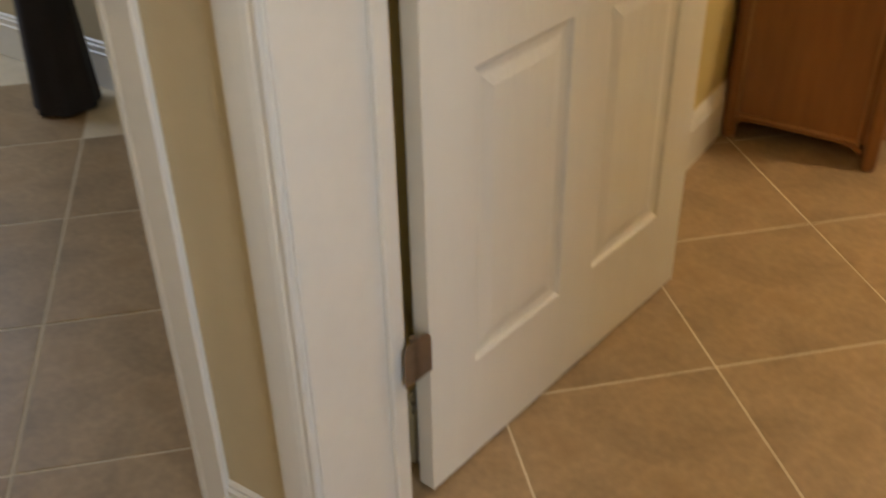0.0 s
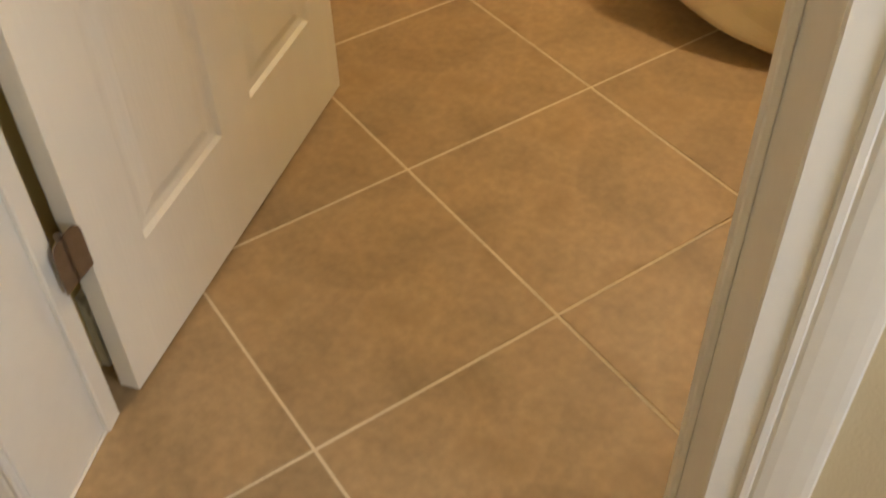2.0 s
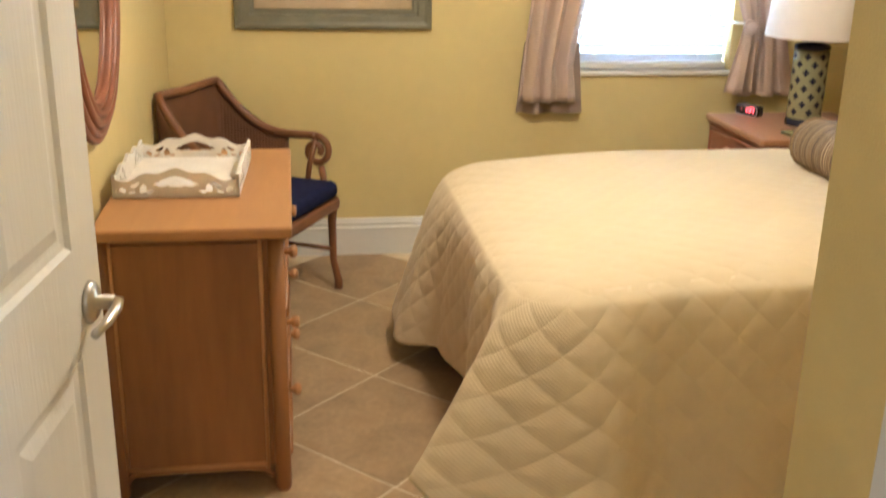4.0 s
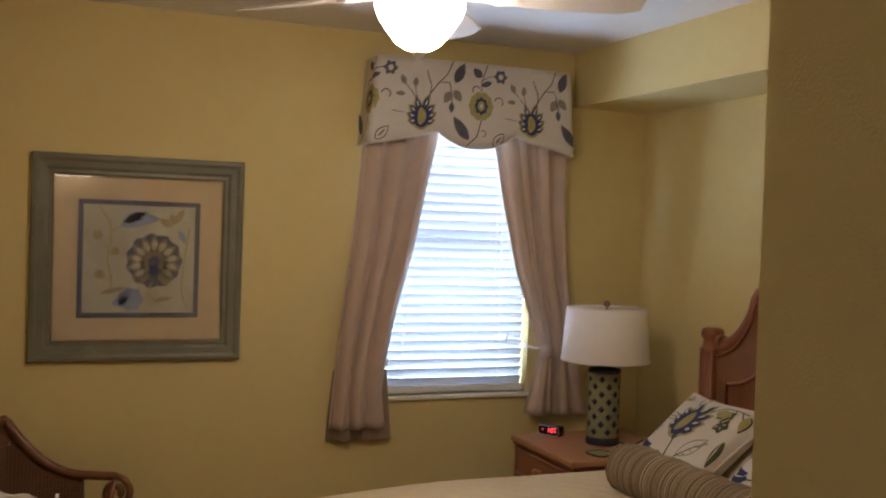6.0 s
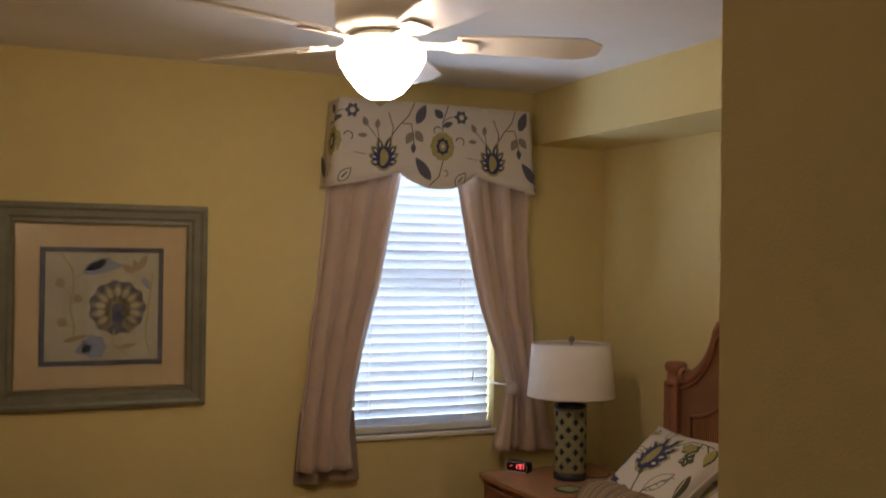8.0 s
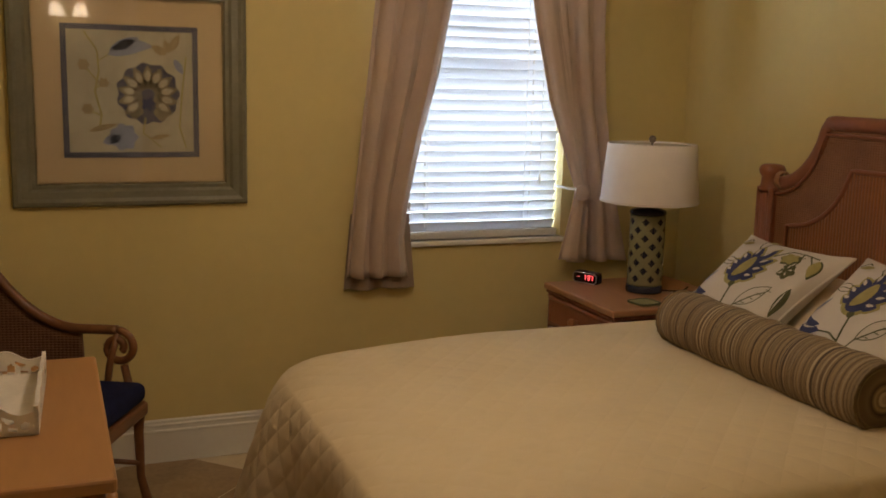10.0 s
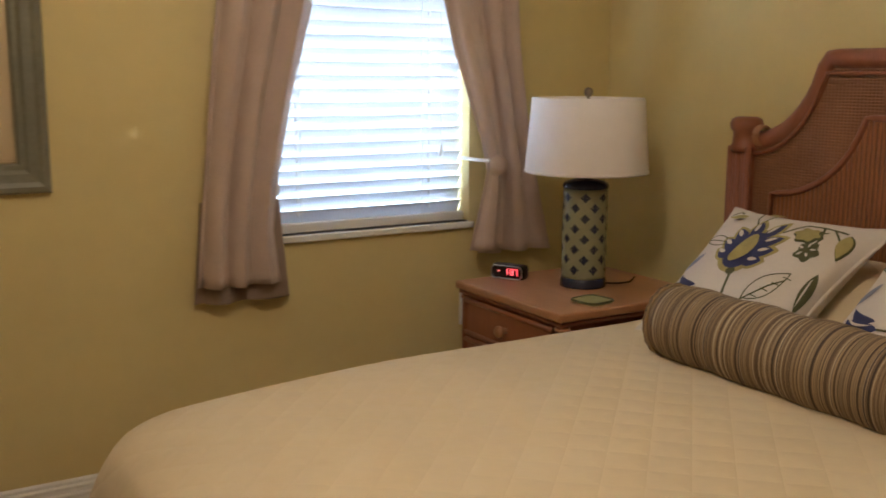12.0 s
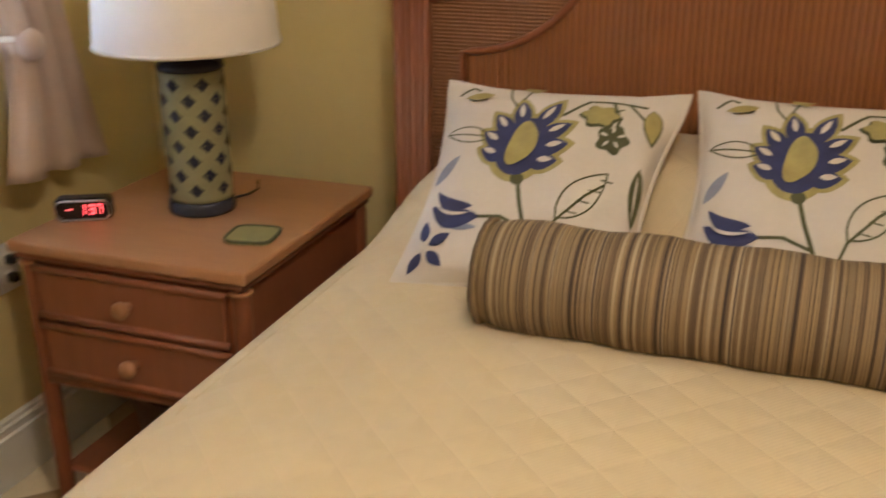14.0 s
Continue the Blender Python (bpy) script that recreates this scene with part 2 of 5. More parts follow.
MIRROR = mat("mirror_silver", (0.9, 0.9, 0.9), 0.03, 1.0, var=0.0)

# ---- mesh helpers ----


def box(bm, x0, x1, y0, y1, z0, z1, bevel=0.0, seg=1):
    m = Matrix.Translation(((x0 + x1) / 2, (y0 + y1) / 2, (z0 + z1) / 2)) @ Matrix.Diagonal((abs(x1 - x0), abs(y1 - y0), abs(z1 - z0), 1))
    g = bmesh.ops.create_cube(bm, size=1.0, matrix=m)
    if bevel:
        edges = list({e for v in g["verts"] for e in v.link_edges})
        bmesh.ops.bevel(bm, geom=edges, offset=bevel, segments=seg, affect="EDGES", profile=0.5)
    return bm


def boxes(*args, bevel=0.0, seg=1):
    bm = bmesh.new()
    for a in args:
        box(bm, *a, bevel=bevel, seg=seg)
    return bm


def lathe(profile, seg=32, m=None):
    """Turns a profile of (radius, height) about z."""
    bm = bmesh.new()
    rings = []
    for r, z in profile:
        if r < 1e-5:
            rings.append([bm.verts.new((0, 0, z))])
        else:
            rings.append([bm.verts.new((r * math.cos(a * math.tau / seg), r * math.sin(a * math.tau / seg), z)) for a in range(seg)])
    for p, q in zip(rings, rings[1:]):
        for a in range(seg):
            c = (a + 1) % seg
            if len(p) == 1 and len(q) > 1:
                bm.faces.new((p[0], q[c], q[a]))
            elif len(q) == 1 and len(p) > 1:
                bm.faces.new((p[a], p[c], q[0]))
            elif len(p) > 1:
                bm.faces.new((p[a], p[c], q[c], q[a]))
    if m:
        bm.transform(m)
    bmesh.ops.recalc_face_normals(bm, faces=bm.faces)
    return bm


def tube(points, radius, seg=10, closed=False, taper=None):
    """A round rod along points."""
    bm = bmesh.new()
    pts = [Vector(p) for p in points]
    n = len(pts)
    rings = []
    for i, p in enumerate(pts):
        a, b = pts[max(i - 1, 0)], pts[min(i + 1, n - 1)]
        if closed:
            a, b = pts[i - 1], pts[(i + 1) % n]
        t = (b - a).normalized()
        u = t.cross(Vector((0.31, 0.17, 0.93)))
        u = u.normalized() if u.length > 0.05 else t.cross(Vector((1, 0, 0))).normalized()
        v = t.cross(u)
        r = radius if taper is None else radius * taper[i]
        rings.append([bm.verts.new(p + r * (math.cos(k * math.tau / seg) * u + math.sin(k * math.tau / seg) * v)) for k in range(seg)])
    for i in range(n if closed else n - 1):
        p, q = rings[i], rings[(i + 1) % n]
        for k in range(seg):
            bm.faces.new((p[k], p[(k + 1) % seg], q[(k + 1) % seg], q[k]))
    if not closed:
        bm.faces.new(rings[0][::-1])
        bm.faces.new(rings[-1])
    bmesh.ops.recalc_face_normals(bm, faces=bm.faces)
    return bm


def prism(outline, depth, m=None):
    """A flat outline (u, v) as a slab of that depth along w; m maps u, v, w into place."""
    bm = bmesh.new()
    lo = [bm.verts.new((u, v, 0)) for u, v in outline]
    hi = [bm.verts.new((u, v, depth)) for u, v in outline]
    bm.faces.new(lo[::-1])
    bm.faces.new(hi)
    n = len(lo)
    for i in range(n):
        bm.faces.new((lo[i], lo[(i + 1) % n], hi[(i + 1) % n], hi[i]))
    if m:
        bm.transform(m)
    bmesh.ops.recalc_face_normals(bm, faces=bm.faces)
    return bm


def sweep(profile, path, closed=False):
    """A moulding: profile (out, up) carried along path, a list of (point, out, up)."""
    bm = bmesh.new()
    rings = [[bm.verts.new(Vector(p) + a * Vector(o) + b * Vector(u)) for a, b in profile] for p, o, u in path]
    k = len(profile)
    for i in range(len(rings) if closed else len(rings) - 1):
        p, q = rings[i], rings[(i + 1) % len(rings)]
        for j in range(k):
            bm.faces.new((p[j], p[(j + 1) % k], q[(j + 1) % k], q[j]))
    if not closed:
        bm.faces.new(rings[0][::-1])
        bm.faces.new(rings[-1])
    bmesh.ops.recalc_face_normals(bm, faces=bm.faces)
    return bm


def part(name, bm, material, parent=None, label="", smooth=False, m=None):
    """Links a bmesh as one mesh object, under a thing or part where one is given."""
    me = bpy.data.meshes.new(name)
    if m is not None:
        bm.transform(m)
    bm.to_mesh(me)
    bm.free()
    me.materials.append(material)
    if smooth:
        for p in me.polygons:
            p.use_smooth = True
    ob = new(name, me)
    if parent is not None:
        ob.parent = parent
    if label:
        ob["label"] = label
    return ob


def thing(name, m, label, category, group=""):
    ob = new(name)
    ob.matrix_world = m
    return tagged(ob, label, category, group)


def structure(name, bm, material, label, category, smooth=False):
    return tagged(part(name, bm, material, smooth=smooth), label, category, kind="structure")


# ---- the setting ----
FARY, HEADX, LEFTX, CEILZ = 3.79, 2.62, -0.45, 2.43
HALLY, ROOMY, JL, JR = -0.118, 0.092, -0.388, 0.503
SX, SY = 0.758, 0.667
OPENZ = 2.05
WX0, WX1, WZ0, WZ1 = 1.235, 2.012, 0.826, 2.12

# door wall with its opening, and the block behind the door's right side
structure("wall_door", boxes((-0.665, JL - 0.02, HALLY, ROOMY, 0, CEILZ), (JR + 0.02, 1.9, HALLY, ROOMY, 0, CEILZ), (JL - 0.02, JR + 0.02, HALLY, ROOMY, OPENZ + 0.02, CEILZ)), HALLWALL,
          "beige painted wall with the bedroom doorway", "wall")
structure("wall_closet", boxes((SX, HEADX, ROOMY, SY, 0, CEILZ)), WALL, "yellow painted wall corner of a closet block", "wall")
structure("wall_entry", boxes((JR + 0.02, SX, ROOMY, ROOMY + 0.012, 0, CEILZ), (-0.45, JL - 0.02, ROOMY, ROOMY + 0.012, 0, CEILZ)), WALL, "yellow painted wall beside the doorway", "wall")
structure("wall_left", boxes((-0.665, LEFTX, ROOMY, FARY + 0.15, 0, CEILZ)), WALL, "yellow painted wall behind the dresser", "wall")
structure("wall_window", boxes((LEFTX, WX0, FARY, FARY + 0.16, 0, CEILZ), (WX1, HEADX + 0.15, FARY, FARY + 0.16, 0, CEILZ), (WX0, WX1, FARY, FARY + 0.16, 0, WZ0), (WX0, WX1, FARY, FARY + 0.16, WZ1, CEILZ)), WALL,
          "yellow painted wall with a window", "wall")
structure("wall_headboard", boxes((HEADX, HEADX + 0.15, SY, FARY, 0, CEILZ)), WALL, "yellow painted wall behind the bed", "wall")
structure("soffit", boxes((2.213, HEADX, SY, FARY, 2.175, CEILZ)), WALL, "yellow painted soffit along the ceiling", "soffit")
structure("ceiling", boxes((-3.8, 2.8, -2.2, 4.0, CEILZ, CEILZ + 0.1)), CEIL, "white textured ceiling", "ceiling")
# hall and the room beside it
structure("wall_hall_back", boxes((-3.8, 1.9, -2.15, -2.0, 0, CEILZ)), HALLWALL, "beige painted hall wall", "wall")
# opening added out of view for the hall's fill lamp
structure("wall_hall_right", boxes((1.9, 2.05, -2.15, -1.75, 0, CEILZ), (1.9, 2.05, -0.65, ROOMY, 0, CEILZ), (1.9, 2.05, -1.75, -0.65, 0, 0.9), (1.9, 2.05, -1.75, -0.65, 2.1, CEILZ)), HALLWALL, "unseen beige hall wall with an added window opening", "wall")
structure("wall_hall_left", boxes((-3.8, -3.65, -2.0, 0.03, 0, CEILZ), (-3.8, -3.65, 0.97, 1.25, 0, CEILZ), (-3.8, -3.65, 0.03, 0.97, 0, 0.9), (-3.8, -3.65, 0.03, 0.97, 2.1, CEILZ)), HALLWALL, "beige painted wall of the side room with a window", "wall")
structure("wall_side_room", boxes((-3.65, -0.665, 1.1, 1.25, 0, CEILZ)), HALLWALL, "beige painted wall of the side room", "wall")

# floor: grout bed with diagonal tiles laid on it (tiles come last in the file)
structure("floor", boxes((-3.8, 2.8, -2.2, 4.0, -0.12, -0.0016)), GROUT, "tan ceramic tile floor laid diagonally", "floor")

BASEP = [(0, 0), (0.016, 0), (0.016, 0.118), (0.018, 0.121), (0.018, 0.127), (0.012, 0.131), (0.012, 0.142), (0.014, 0.145), (0.014, 0.150), (0.008, 0.154), (0.008, 0.163), (0, 0.169)]


def baseboard(a, b, out, tall=1.0):
    up = (0, 0, 1)
    return structure("baseboard", sweep([(p, q * tall) for p, q in BASEP], [((*a, 0.001), (*out, 0), up), ((*b, 0.001), (*out, 0), up)]), TRIM, "white moulded baseboard along the wall", "baseboard")


baseboard((LEFTX + 0.001, FARY), (HEADX, FARY), (0, -1))
baseboard((HEADX, SY), (HEADX, FARY - 0.017), (-1, 0))
baseboard((LEFTX, ROOMY + 0.1), (LEFTX, FARY - 0.017), (1, 0))
baseboard((SX, SY), (HEADX - 0.017, SY), (0, 1))
baseboard((SX, ROOMY + 0.03), (SX, SY + 0.016), (-1, 0))
baseboard((-0.611, HALLY), (JL - 0.075, HALLY), (0, -1), 0.78)
baseboard((JR + 0.083, HALLY), (1.9, HALLY), (0, -1), 0.78)
baseboard((-3.65, 1.1), (-0.665, 1.1), (0, -1))
baseboard((-0.665, 0.0), (-0.665, 1.083), (-1, 0))

# door lining and casings
CASP = [(0, 0), (0.009, 0), (0.012, 0.003), (0.012, 0.010), (0.0105, 0.012), (0.013, 0.016), (0.0155, 0.026), (0.0175, 0.045), (0.018, 0.060), (0.017, 0.068), (0.013, 0.072), (0, 0.072)]


def casing(y, sign, x0, x1, top, name):
    out = (0, sign, 0)
    lo = sweep(CASP, [((x0, y, 0.001), out, (-1, 0, 0)), ((x0, y, top), out, Vector((-1, 0, 1)))])
    structure(name, lo, TRIM, "white moulded door casing", "casing")
    structure(name, sweep(CASP, [((x1, y, 0.001), out, (1, 0, 0)), ((x1, y, top), out, Vector((1, 0, 1)))]), TRIM, "white moulded door casing", "casing")
    structure(name, sweep(CASP, [((x0, y, top), out, Vector((-1, 0, 1))), ((x1, y, top), out, Vector((1, 0, 1)))]), TRIM, "white moulded door casing head", "casing")


casing(HALLY, -1, JL - 0.006, JR + 0.032, OPENZ + 0.006, "casing")
casing(ROOMY + 0.012, 1, JL - 0.006, JR + 0.006, OPENZ + 0.006, "casing")
structure("door_lining", boxes((JL - 0.02, JL, HALLY, ROOMY + 0.012, 0.001, OPENZ), (JR, JR + 0.02, HALLY, ROOMY + 0.012, 0.001, OPENZ), (JR, JR + 0.034, HALLY - 0.004, HALLY, 0.001, OPENZ), (JL - 0.02, JR + 0.02, HALLY, ROOMY + 0.012, OPENZ, OPENZ + 0.02), bevel=0.002), TRIM, "white door lining", "door frame")
structure("door_stop", boxes((JL, JL + 0.011, 0.064, 0.102, 0.001, OPENZ - 0.011), (JR - 0.011, JR, 0.02, 0.056, 0.001, OPENZ - 0.011), (JL, JR, 0.02, 0.056, OPENZ - 0.011, OPENZ), bevel=0.002), TRIM, "white door stop", "door frame")
# caulk bead where the casing meets the tile
structure("caulk", boxes((JL - 0.082, JL + 0.004, HALLY - 0.024, HALLY - 0.016, 0.0, 0.006), (JR - 0.004, JR + 0.082, HALLY - 0.024, HALLY - 0.016, 0.0, 0.006), (JL, JL + 0.006, HALLY, ROOMY, 0.0, 0.006), (JR - 0.006, JR, HALLY, ROOMY, 0.0, 0.006), bevel=0.002), TRIM, "white caulk bead at the casing's foot", "caulk")
# trim on the end of the wall beside the hall opening
structure("trim_opening", boxes((-0.681, -0.665, HALLY - 0.016, ROOMY, 0.001, 2.1), (-0.665, -0.611, HALLY - 0.016, HALLY, 0.001, 2.1), bevel=0.003), TRIM, "white trim on the wall's end", "trim")


def strike_plate():
    t = thing("strike_plate", pose(JR, 0.094, 0.93), "dark nickel strike plate on the door lining", "strike plate")
    part("plate", boxes((-0.002, 0.001, -0.012, 0.012, -0.026, 0.026), (-0.004, 0.0, 0.010, 0.015, -0.018, 0.018), bevel=0.0008), HINGEM, t)
    # no hole is cut: a near-black slab paints its shade on the plate
    part("latch_hole_shade", boxes((-0.0028, -0.0015, -0.006, 0.004, -0.010, 0.010)), DARK, t, "dark patch painted as the latch hole's shade")


strike_plate()

# window: frame, panes, sill


def window():
    w = new("window_1")
    tagged(w, "white single-hung window behind slatted blinds", "window", kind="structure")
    y0, y1 = FARY + 0.10, FARY + 0.15
    mid = (WZ0 + WZ1) / 2 + 0.03
    part("window_frame", boxes((WX0, WX0 + 0.04, y0, y1, WZ0, WZ1), (WX1 - 0.04, WX1, y0, y1, WZ0, WZ1), (WX0 + 0.04, WX1 - 0.04, y0, y1, WZ0, WZ0 + 0.05), (WX0 + 0.04, WX1 - 0.04, y0, y1, WZ1 - 0.04, WZ1), (WX0 + 0.04, WX1 - 0.04, y0, y1, mid - 0.025, mid + 0.025), bevel=0.003), TRIM, w)
    for z0, z1 in ((WZ0 + 0.05, mid - 0.025), (mid + 0.025, WZ1 - 0.04)):
        p = part("pane", boxes((WX0 + 0.04, WX1 - 0.04, y0 + 0.02, y0 + 0.026, z0, z1)), GLASS, w)
        p.visible_shadow = False
    part("window_sill", boxes((WX0 - 0.03, WX1 + 0.012, FARY - 0.018, FARY + 0.10, WZ0 - 0.022, WZ0), bevel=0.004, seg=2), TRIM, w, "off-white window sill")
    return w


window()
# frame of the added window, never in view
part("added_hall_window_frame", boxes((1.98, 2.03, -1.75, -1.70, 0.9, 2.1), (1.98, 2.03, -0.70, -0.65, 0.9, 2.1), (1.98, 2.03, -1.70, -0.70, 0.9, 0.95), (1.98, 2.03, -1.70, -0.70, 2.05, 2.1)), TRIM)
tagged(bpy.data.objects["added_hall_window_frame"], "white frame of an added, unseen hall window", "window", kind="structure")


def blinds():
    b = thing("window_blinds", pose((WX0 + WX1) / 2, FARY + 0.055, 0), "white slatted horizontal blinds, lowered and half closed", "blinds")
    hw = (WX1 - WX0) / 2 - 0.006
    part("headrail", boxes((-hw, hw, -0.022, 0.022, WZ1 - 0.05, WZ1 - 0.002), bevel=0.003), WHITEP, b)
    z, top = WZ0 + 0.048, WZ1 - 0.06
    rail = part("bottom_rail", boxes((-hw, hw, -0.012, 0.012, -0.0215, 0.010), bevel=0.004, seg=2), WHITEP, b)
    rail.matrix_basis = pose(0, -0.020, WZ0 + 0.022)
    bm = bmesh.new()
    n = 5
    rows = []
    for k in range(n + 1):
        s = k / n - 0.5
        rows.append((s * 0.050, 0.0035 * (1 - 4 * s * s)))
    lo = [[bm.verts.new((x, y, zz - 0.0012)) for y, zz in rows] for x in (-hw, hw)]
    hi = [[bm.verts.new((x, y, zz + 0.0012)) for y, zz in rows] for x in (-hw, hw)]
    for k in range(n):
        bm.faces.new((hi[0][k], hi[1][k], hi[1][k + 1], hi[0][k + 1]))
        bm.faces.new((lo[0][k], lo[0][k + 1], lo[1][k + 1], lo[1][k]))
    for k in (0, n):
        bm.faces.new((lo[0][k], lo[1][k], hi[1][k], hi[0][k]))
    bmesh.ops.recalc_face_normals(bm, faces=bm.faces)
    me = bpy.data.meshes.new("slat")
    bm.to_mesh(me)
    bm.free()
    me.materials.append(SLAT)
    while z < top:
        s = new("slat", me)
        s.parent = b
        s.matrix_basis = pose(0, 0, z, -61 + random.uniform(-0.8, 0.8), random.uniform(-0.12, 0.12), 0)
        z += 0.0425
    for x in (-0.22, 0.22):
        part("ladder_cord", boxes((x - 0.0012, x + 0.0012, -0.0275, -0.0255, WZ0 + 0.01, WZ1 - 0.05), (x - 0.0012, x + 0.0012, 0.0255, 0.0275, WZ0 + 0.01, WZ1 - 0.05)), WHITEP, b)
    tuft = boxes((-0.004, 0.004, -0.0015, 0.0015, -0.009, 0.009), bevel=0.001)
    tuft_me = bpy.data.meshes.new("ladder_loop")
    tuft.to_mesh(tuft_me)
    tuft.free()
    tuft_me.materials.append(WHITEP)
    for x in (-0.23, 0.25):
        zt = WZ0 + 0.048
        while zt < top:
            o = new("ladder_loop", tuft_me)
            o.parent = b
            o.matrix_basis = pose(x, -0.020, zt + 0.012, 0, random.uniform(-12, 12), 0)
            zt += 0.0425
    part("tilt_cord", tube([(0.29, -0.03, WZ1 - 0.05), (0.292, -0.031, 1.4), (0.29, -0.032, 1.09)], 0.0015, 6), WHITEP, b)
    part("cord_tassel", lathe([(0, 1.05), (0.006, 1.052), (0.007, 1.07), (0.003, 1.092), (0, 1.092)], 12, pose(0.29, -0.032, 0)), WHITEP, b)
    part("pull_cord", tube([(-0.30, -0.03, WZ1 - 0.05), (-0.301, -0.031, 1.4), (-0.30, -0.032, 0.985)], 0.0015, 6), WHITEP, b)
    part("cord_tassel", lathe([(0, 0.95), (0.006, 0.952), (0.007, 0.97), (0.003, 0.988), (0, 0.988)], 12, pose(-0.30, -0.032, 0)), WHITEP, b)


blinds()


def cloth(rows, folds, depth, name, material, parent, label="", thick=0.003, nu=70, phase=0.0):
    """A hanging curtain: rows of (z, left x, right x, y, fold depth), folded across."""
    bm = bmesh.new()
    rows = sorted(rows, reverse=True)
    zs = np.linspace(rows[0][0], rows[-1][0], 46)
    tab = np.array(rows)[::-1]
    grid = []
    for z in zs:
        x0, x1, y, fd = (np.interp(z, tab[:, 0], tab[:, k]) for k in (1, 2, 3, 4))
        line = []
        for i in range(nu + 1):
            u = i / nu
            w = math.sin(folds * math.tau * u + phase + 0.7 * math.sin(3.1 * u + z * 0.8))
            w = math.copysign(abs(w) ** 0.7, w)
            n = noise.noise((u * 5, z * 2.0, phase))
            line.append(bm.verts.new((x0 + (x1 - x0) * (u + 0.02 * math.sin(folds * 2 * math.tau * u)), y + fd * (w + 0.5 * n), z + 0.004 * n)))
        grid.append(line)
    for a, b in zip(grid, grid[1:]):
        for i in range(nu):
            bm.faces.new((a[i], a[i + 1], b[i + 1], b[i]))
    ob = part(name, bm, material, parent, label, smooth=True)
    so = ob.modifiers.new("thickness", "SOLIDIFY")
    so.thickness = thick
    return ob


def curtains():
    c = thing("curtain", pose(0.025, 0, 0), "beige linen curtain panel hanging beside the window", "curtain", "window curtains")
    cloth([(2.12, 1.13, 1.50, 3.70, 0.022), (1.95, 1.125, 1.472, 3.70, 0.022), (1.77, 1.11, 1.435, 3.70, 0.024), (1.50, 1.085, 1.385, 3.70, 0.026), (1.28, 1.06, 1.327, 3.70, 0.026), (1.0, 1.032, 1.268, 3.705, 0.026), (0.86, 1.02, 1.25, 3.705, 0.026), (0.70, 1.008, 1.27, 3.71, 0.022)], 3.4, 0.03, "panel", LINEN, c)
    cloth([(0.95, 1.03, 1.27, 3.745, 0.012), (0.645, 1.005, 1.30, 3.748, 0.014)], 2.2, 0.02, "lining", LINING, c, "darker curtain lining", nu=40)
    d = thing("curtain", pose(0.03, 0, 0), "beige linen curtain panel held back by a knob", "curtain", "window curtains")
    cloth([(2.12, 1.80, 2.10, 3.715, 0.020), (1.70, 1.87, 2.10, 3.715, 0.022), (1.40, 1.92, 2.12, 3.715, 0.022), (1.14, 1.99, 2.16, 3.715, 0.022), (1.0, 2.02, 2.19, 3.715, 0.022), (0.72, 1.99, 2.26, 3.715, 0.024)], 2.6, 0.03, "panel", LINEN, d, phase=1.0)
    cloth([(2.12, 1.68, 1.86, 3.690, 0.014), (1.96, 1.735, 1.89, 3.688, 0.014), (1.70, 1.785, 1.92, 3.684, 0.015), (1.40, 1.855, 1.97, 3.675, 0.014), (1.16, 1.935, 2.02, 3.662, 0.010), (1.04, 1.975, 2.035, 3.655, 0.007), (0.95, 1.965, 2.05, 3.662, 0.011), (0.74, 1.925, 2.06, 3.672, 0.018)], 1.4, 0.03, "gathered_edge", LINEN, d, "inner curtain edge gathered at the knob", nu=44, phase=0.4)
    part("holdback_stem", tube([(1.955, FARY, 1.045), (1.955, 3.68, 1.045), (1.975, 3.655, 1.045)], 0.006, 8), WHITEP, d)
    part("holdback_knob", lathe([(0, 0.018), (0.018, 0.017), (0.031, 0.011), (0.034, 0.002), (0.028, -0.008), (0, -0.01)], 20, Matrix.Translation((2.0, 3.640, 1.03)) @ pose(0, 0, 0, 90, 0, 0)), LINEN, d, "fabric-covered holdback knob", smooth=True)


curtains()

# ---- printed fabric motifs: flat outlines in u, v that a surface function lays onto cloth ----


def motif_mesh(shapes, surface, lift):
    """Fans of (centre, outline) laid on a surface, each in three rings."""
    bm = bmesh.new()
    for c, outline in shapes:
        prev = None
        for f in (0.0, 0.35, 0.7, 1.0):
            ring = [bm.verts.new(surface(c[0] + f * (u - c[0]), c[1] + f * (v - c[1]), lift)) for u, v in outline] if f else None
            if f == 0.0:
                mid = bm.verts.new(surface(c[0], c[1], lift))
            elif prev is None:
                for i in range(len(ring)):
                    bm.faces.new((mid, ring[i], ring[(i + 1) % len(ring)]))
            else:
                for i in range(len(ring)):
                    j = (i + 1) % len(ring)
                    bm.faces.new((prev[i], ring[i], ring[j], prev[j]))
            prev = ring if ring else prev
    return bm


def leaf(u, v, a, length, width, curve=0.0, n=9):
    """A pointed leaf from (u, v) at angle a, in degrees."""
    ca, sa = math.cos(radians(a)), math.sin(radians(a))
    up, dn = [], []
    for i in range(n + 1):
        t = i / n
        w = width * math.sin(math.pi * t) ** 0.8 * (1 - 0.35 * t)
        off = curve * length * math.sin(math.pi * t * 0.9)
        up.append((t * length, off + w / 2))
        dn.append((t * length, off - w / 2))
    pts = up + dn[::-1][1:-1]
    pts = [(u + x * ca - y * sa, v + x * sa + y * ca) for x, y in pts]
    m = len(up) // 2
    c = ((up[m][0] + dn[m][0]) / 2, (up[m][1] + dn[m][1]) / 2)
    return ((u + c[0] * ca - c[1] * sa, v + c[0] * sa + c[1] * ca), pts)


